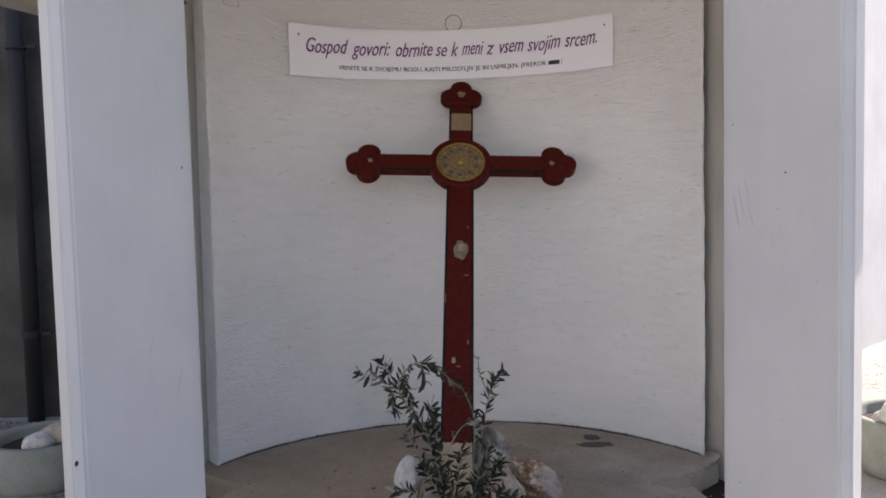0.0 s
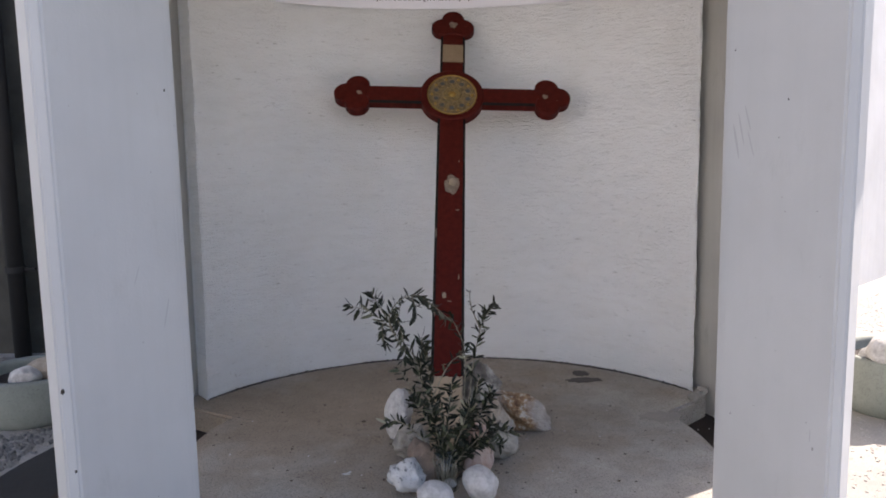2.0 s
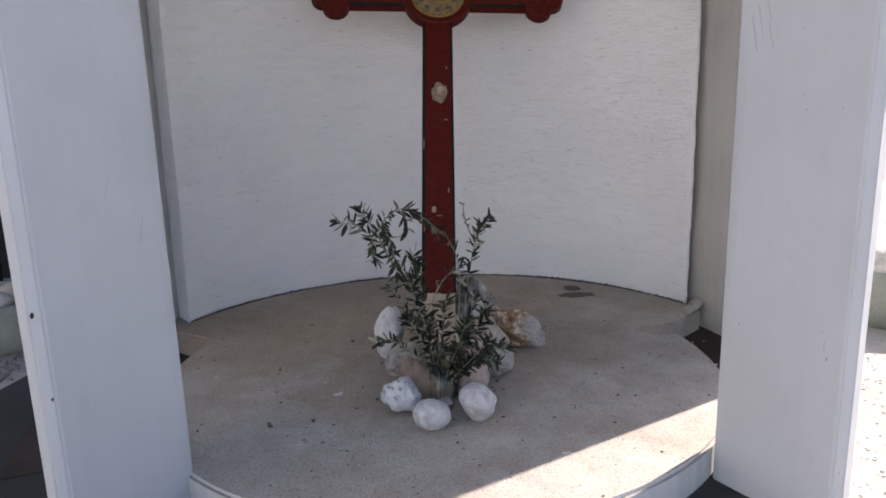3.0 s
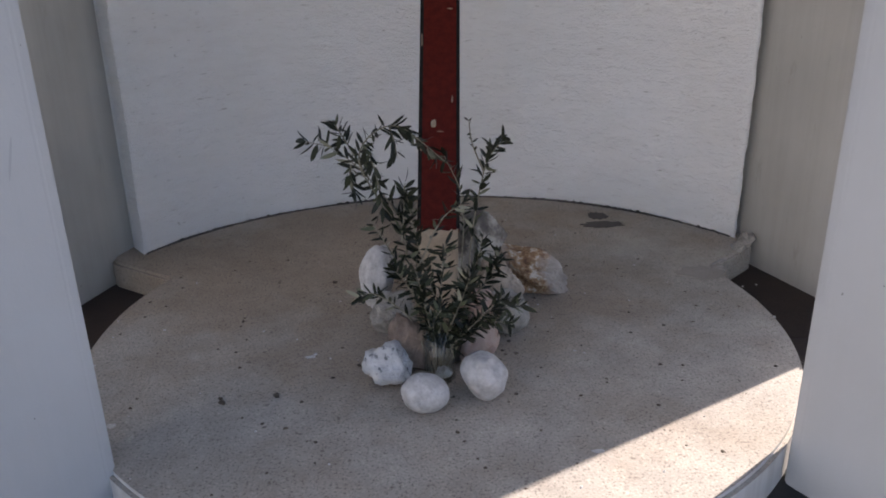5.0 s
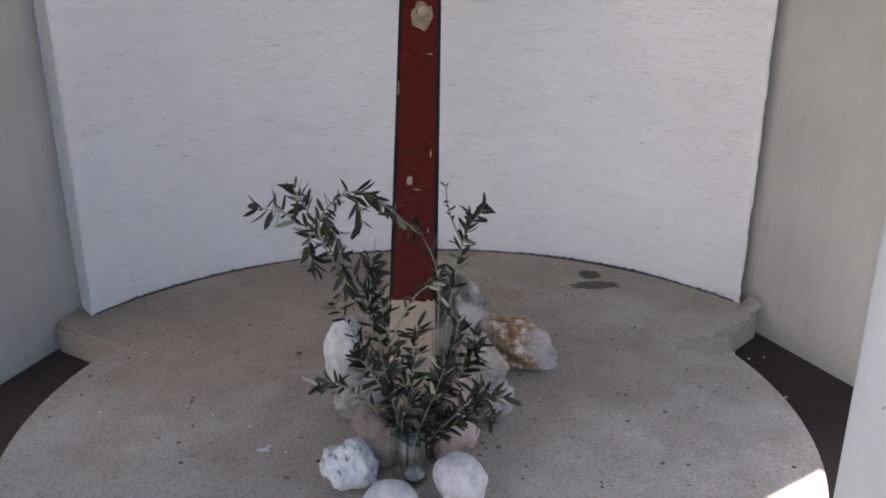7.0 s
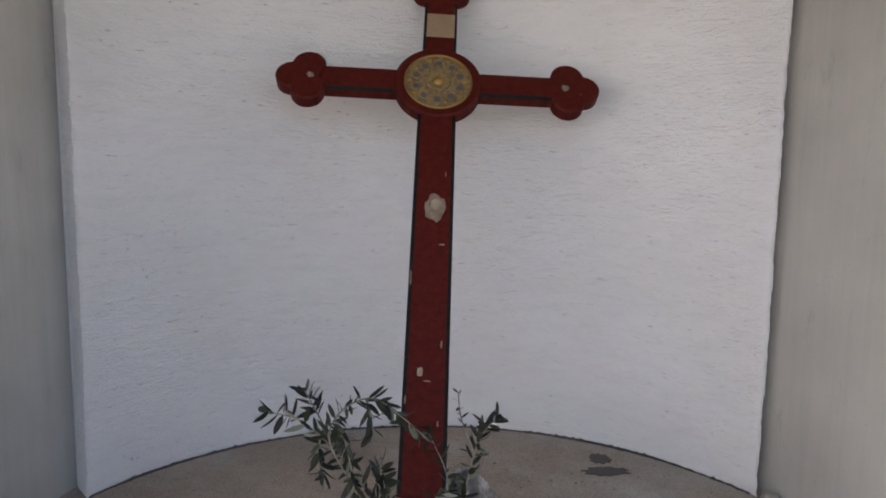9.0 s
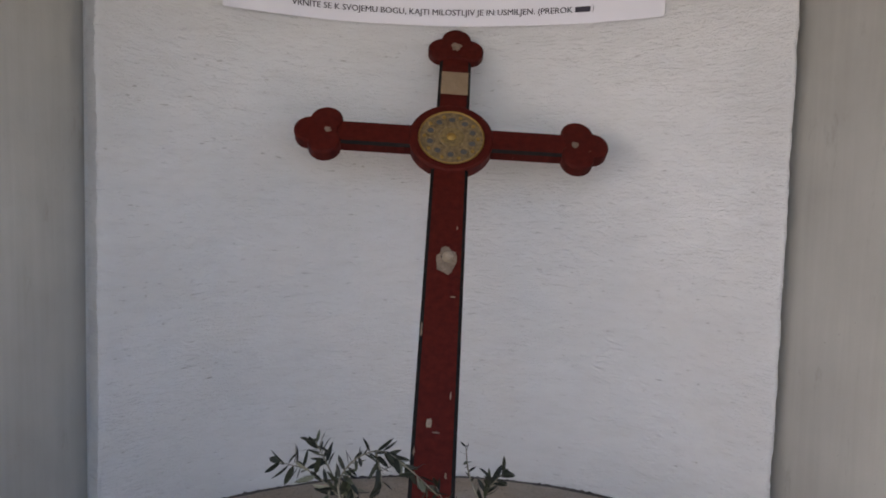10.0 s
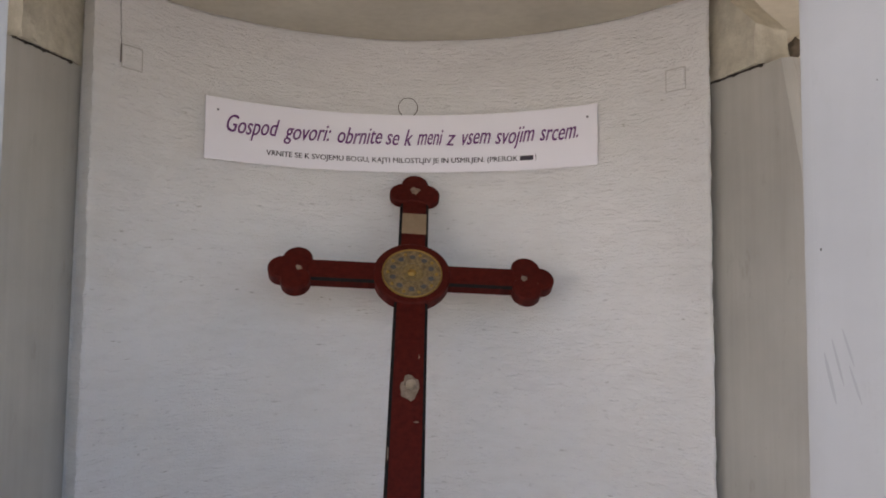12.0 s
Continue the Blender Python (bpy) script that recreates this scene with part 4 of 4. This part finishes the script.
def tube(path, r0, r1, sides=6):
    bm = bmesh.new()
    rings = []
    for i, p in enumerate(path):
        d = (path[min(i + 1, len(path) - 1)] - path[max(i - 1, 0)]).normalized()
        u = d.orthogonal().normalized()
        v = d.cross(u)
        r = r0 + (r1 - r0) * i / (len(path) - 1)
        rings.append([bm.verts.new(p + (u * math.cos(2 * math.pi * k / sides) + v * math.sin(2 * math.pi * k / sides)) * r) for k in range(sides)])
    for a, b in zip(rings, rings[1:]):
        # keep the rings from twisting
        best = min(range(sides), key=lambda s: sum((a[k].co - b[(k + s) % sides].co).length for k in range(sides)))
        for k in range(sides):
            bm.faces.new((a[k], a[(k + 1) % sides], b[(k + 1 + best) % sides], b[(k + best) % sides]))
    bm.faces.new(rings[-1])
    return bm


def sprig(pts, seed, start, leaves, size, label, droop=0.15, r0=0.003):
    """An olive sprig: a thin stem along pts with leaves in pairs from the fraction start to its tip."""
    rng = random.Random(seed)
    path = smooth_path(pts)
    ob = tagged(obj("olive_sprig", tube(path, r0, 0.0012), M_STEM, True), label, "olive sprig", "olive sprigs in the vase")
    leaves = int(leaves * (1.5 if pts[-1][2] > 0.56 else 2.2))
    for k in range(leaves):
        f = start + (1 - start) * (k // 2 + 0.5 * (k % 2) * rng.random()) / max(1, (leaves - 1) // 2)
        f = min(f, 1.0)
        i = min(int(f * (len(path) - 1)), len(path) - 2)
        p = path[i].lerp(path[i + 1], f * (len(path) - 1) - i)
        d = (path[i + 1] - path[max(i - 1, 0)]).normalized()
        out = Vector((rng.gauss(0, 1), rng.gauss(0, 0.7), rng.gauss(-0.25, 0.7)))
        out = (out - d * out.dot(d)).normalized()
        if k % 2:
            out = -last if rng.random() < 0.75 else out
        last = out
        go = (d * rng.uniform(0.1, 1.0) + out * rng.uniform(0.5, 1.0) + Vector((rng.gauss(0, 0.22), rng.gauss(0, 0.22), rng.gauss(0, 0.22))) + Vector((0, 0, -droop * rng.random()))).normalized()
        side = go.cross(Vector((rng.gauss(0, 0.9), rng.gauss(0, 0.9), 0.8))).normalized()
        up = side.cross(go)
        L = size * rng.uniform(0.55, 0.98)
        m = Matrix((side, go, up)).transposed().to_4x4()
        m.translation = p
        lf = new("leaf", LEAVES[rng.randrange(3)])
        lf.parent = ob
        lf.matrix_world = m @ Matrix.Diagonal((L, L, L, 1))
    return ob


def build_sprigs():
    vx, vy = VASE
    z0 = FLOOR + 0.018
    w = "grey-green olive sprig standing in the glass vase"
    sprig([(vx - 0.01, vy, z0), (-0.075, 3.073, 0.266), (-0.108, 3.122, 0.442), (-0.127, 3.148, 0.569), (-0.208, 3.174, 0.682), (-0.303, 3.189, 0.77), (-0.388, 3.19, 0.799)], 1, 0.35, 40, 0.062, w + ", the longest one", 0.3)
    sprig([(-0.213, 3.174, 0.686), (-0.259, 3.208, 0.76), (-0.291, 3.24, 0.804), (-0.308, 3.242, 0.834)], 2, 0.45, 15, 0.056, w)
    sprig([(-0.182, 3.161, 0.619), (-0.236, 3.147, 0.741), (-0.206, 3.151, 0.815), (-0.133, 3.153, 0.845), (-0.061, 3.15, 0.799), (0.004, 3.147, 0.741)], 3, 0.15, 38, 0.060, w + ", arched over", 0.4)
    sprig([(vx + 0.015, vy, z0), (0.032, 3.086, 0.325), (0.054, 3.136, 0.521), (0.05, 3.162, 0.643), (0.005, 3.168, 0.75)], 4, 0.45, 20, 0.050, w)
    sprig([(vx + 0.02, vy, z0), (0.053, 3.076, 0.325), (0.078, 3.126, 0.521), (0.113, 3.155, 0.691), (0.136, 3.158, 0.753), (0.172, 3.15, 0.799)], 5, 0.40, 34, 0.060, w)
    sprig([(0.116, 3.155, 0.706), (0.085, 3.179, 0.784), (0.077, 3.193, 0.845)], 6, 0.35, 7, 0.030, w)
    sprig([(vx + 0.02, vy, z0), (0.049, 3.042, 0.247), (0.133, 3.055, 0.316), (0.219, 3.056, 0.33)], 7, 0.30, 26, 0.058, w + ", bent low")
    sprig([(vx - 0.02, vy, z0), (-0.108, 3.054, 0.296), (-0.205, 3.078, 0.366), (-0.252, 3.087, 0.356)], 8, 0.35, 16, 0.050, w + ", bent low")
    sprig([(-0.086, 3.077, 0.354), (-0.161, 3.114, 0.491), (-0.21, 3.129, 0.574)], 9, 0.2, 14, 0.048, w)
    sprig([(0.032, 3.054, 0.296), (0.118, 3.06, 0.413), (0.154, 3.064, 0.491)], 10, 0.15, 26, 0.058, w)
    sprig([(vx, vy + 0.02, z0), (-0.029, 3.085, 0.316), (-0.076, 3.124, 0.491), (-0.106, 3.142, 0.643)], 11, 0.30, 44, 0.062, w + ", thick with leaves")
    sprig([(-0.083, 3.101, 0.433), (-0.01, 3.119, 0.574), (0.055, 3.121, 0.624)], 12, 0.3, 14, 0.045, w)
    sprig([(vx, vy - 0.01, z0), (-0.007, 2.992, 0.257), (0.035, 2.978, 0.374), (0.064, 2.982, 0.452)], 13, 0.25, 36, 0.060, w)
    sprig([(vx - 0.01, vy - 0.01, z0), (-0.046, 2.993, 0.266), (-0.069, 2.989, 0.394), (-0.086, 3.003, 0.471)], 14, 0.25, 32, 0.056, w)
    sprig([(vx, vy, z0), (0.012, 2.991, 0.237), (0.087, 2.976, 0.325), (0.161, 2.989, 0.394)], 15, 0.3, 28, 0.058, w)
    sprig([(-0.217, 3.159, 0.784), (-0.196, 3.147, 0.731), (-0.181, 3.143, 0.653), (-0.173, 3.139, 0.589)], 16, 0.1, 22, 0.060, w + ", hanging down", 0.9)
    sprig([(-0.147, 3.162, 0.838), (-0.135, 3.14, 0.804), (-0.128, 3.128, 0.765)], 17, 0.1, 9, 0.060, w + ", hanging down", 1.0)
    sprig([(-0.263, 3.177, 0.731), (-0.264, 3.155, 0.696), (-0.251, 3.143, 0.653)], 18, 0.1, 12, 0.056, w + ", hanging down", 0.9)
    sprig([(-0.125, 3.125, 0.511), (-0.116, 3.139, 0.589), (-0.112, 3.154, 0.677)], 19, 0.1, 18, 0.062, w)
    sprig([(vx - 0.01, vy, z0), (-0.058, 3.044, 0.296), (-0.111, 3.03, 0.413), (-0.148, 3.033, 0.462)], 20, 0.3, 24, 0.055, w)
    sprig([(vx, vy + 0.01, z0), (-0.018, 3.054, 0.296), (-0.013, 3.08, 0.413), (0.001, 3.095, 0.511)], 21, 0.3, 26, 0.055, w)
    sprig([(vx + 0.01, vy + 0.01, z0), (0.022, 3.054, 0.296), (0.077, 3.08, 0.413), (0.111, 3.097, 0.54)], 22, 0.3, 26, 0.055, w)
    sprig([(vx + 0.01, vy - 0.01, z0), (0.033, 2.992, 0.257), (0.115, 2.995, 0.306), (0.185, 3.004, 0.296)], 23, 0.35, 22, 0.052, w)
    sprig([(vx - 0.01, vy - 0.01, z0), (-0.036, 2.982, 0.247), (-0.041, 2.956, 0.325), (-0.018, 2.948, 0.374)], 24, 0.3, 22, 0.052, w)


# ---- loose stuff ----
def scatter(name, count, place, size, mat, label, category, seed, flat=0.6):
    """Many small angular bits in one mesh."""
    rng = random.Random(seed)
    verts, faces = [], []
    for _ in range(count):
        x, y, z = place(rng)
        s = rng.uniform(*size)
        a = rng.uniform(0, 6.28)
        pts = []
        for k in range(5):
            t = a + k * 1.2566
            r = s * rng.uniform(0.6, 1.1)
            pts.append((x + r * math.cos(t), y + r * math.sin(t), z))
        b = len(verts)
        verts += pts
        verts += [(x + (p[0] - x) * 0.55, y + (p[1] - y) * 0.55, z + s * flat * rng.uniform(0.6, 1.2)) for p in pts]
        for k in range(5):
            q = (k + 1) % 5
            faces.append((b + k, b + q, b + 5 + q, b + 5 + k))
        faces.append(tuple(b + 5 + k for k in range(5)))
    me = bpy.data.meshes.new(name)
    me.from_pydata(verts, [], faces)
    me.materials.append(mat)
    return tagged(new(name, me), label, category, kind="stuff")


def build_stuff():
    def left(rng):
        while True:
            x, y = rng.uniform(-3.4, -1.2), rng.uniform(2.0, 5.5)
            if math.hypot(x + 0.36, y - 3.3) > 1.67 and math.hypot(x + 2.25, y - 4.33) > 0.32:
                return x, y, -0.003

    def right(rng):
        while True:
            x, y = 1.25 + 5.4 * rng.random() ** 1.3, 2.0 + 6.3 * rng.random() ** 0.7
            if math.hypot(x + 0.36, y - 3.3) > 1.67 and math.hypot(x - 2.42, y - 4.17) > 0.35 and y < 6.4 + 0.92 * max(0, x - 3.2):
                return x, y, -0.003

    def platform(rng):
        while True:
            x, y = rng.uniform(-1.3, 1.3), rng.uniform(2.2, 4.8)
            if math.hypot(x - DX, y - DY) < 1.12:
                return x, y, FLOOR
    def gap(rng):
        while True:
            x, y = rng.uniform(1.0, 1.5), rng.uniform(3.0, 4.0)
            if math.hypot(x - DX, y - DY) > 1.16 and x < 1.45 - 0.32 * (y - 3.6):
                return x, y, 0.009
    scatter("grit", 11, gap, (0.002, 0.009), M_WHITESTONE, "pale grit on the dark soil beside the platform", "grit", 11, 0.5)
    scatter("gravel", 6500, left, (0.011, 0.030), M_SHADED_GRAVEL, "crushed gravel with the shade of this side in its dark grey", "gravel", 5)
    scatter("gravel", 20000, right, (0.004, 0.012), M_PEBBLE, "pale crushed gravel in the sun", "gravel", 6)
    scatter("debris", 150, platform, (0.003, 0.009), M_DEBRIS, "dry leaf bits and crumbs on the platform", "debris", 7, 0.35)
    scatter("grit", 70, platform, (0.002, 0.006), M_WHITESTONE, "pale grit on the platform", "grit", 8, 0.5)
    for cx, cy, w, h, s in ((-0.424, 3.165, 0.035, 0.018, 31), (-0.412, 3.183, 0.014, 0.01, 32), (-0.916, 2.818, 0.024, 0.018, 33), (0.36, 2.63, 0.03, 0.012, 34)):
        tagged(obj("lime_spot", blotch(cx, cy, w, h, FLOOR + 0.003, s, 14, 0.35), M_WHITESTONE), "small chalky white splash on the platform", "splash")
    for x, y, r in ((-0.642, 2.912, 0.012), (-0.493, 2.942, 0.011), (-0.408, 3.744, 0.011), (-0.27, 3.10, 0.008), (0.201, 3.225, 0.006), (-0.651, 2.935, 0.008), (0.33, 3.55, 0.007)):
        rock("crumb", (x, y), (2 * r, 1.3 * r, 0.8 * r), int(1000 * r) + int(100 * y), M_DEBRIS, "dark dry crumb lying on the platform", (0, 0, 900 * x), 0.3, 2, "crumbs on the platform")
    for x, y, sz, sd in ((1.300, 4.045, (0.075, 0.07, 0.065), 81), (1.245, 3.985, (0.09, 0.05, 0.045), 82), (1.085, 3.795, (0.06, 0.05, 0.03), 83)):
        rock("broken_edge", (x, y), sz, sd, M_MORTAR, "crumbling concrete lump at the platform's broken corner", (0, 0, 40), 0.45, 4, "broken corner of the platform", base=FLOOR - 0.022)
    bm = blotch(1.005, 3.735, 0.20, 0.13, FLOOR + 0.003, 9, 26, 0.22)
    tagged(obj("mortar_patch", bm, M_MORTAR), "smooth grey-brown mortar patch at the platform's broken corner", "patch")
    # damp stain near the wall
    for cx, cy, w, h, s in ((0.757, 4.452, 0.085, 0.10, 3), (0.752, 4.325, 0.18, 0.085, 14)):
        bm = blotch(cx, cy, w, h, FLOOR + 0.0035, s, 30, 0.2)
        tagged(obj("stain", bm, M_STAIN), "dark damp patch on the concrete near the wall", "stain")


build_ground()
build_platform()
build_niche()
build_pillars()
build_marks()
build_roof()
build_brackets()
build_surroundings()
build_planters()
build_cross()
build_banner()
build_wall_fittings()
build_stones()
build_vase()
build_sprigs()
build_stuff()
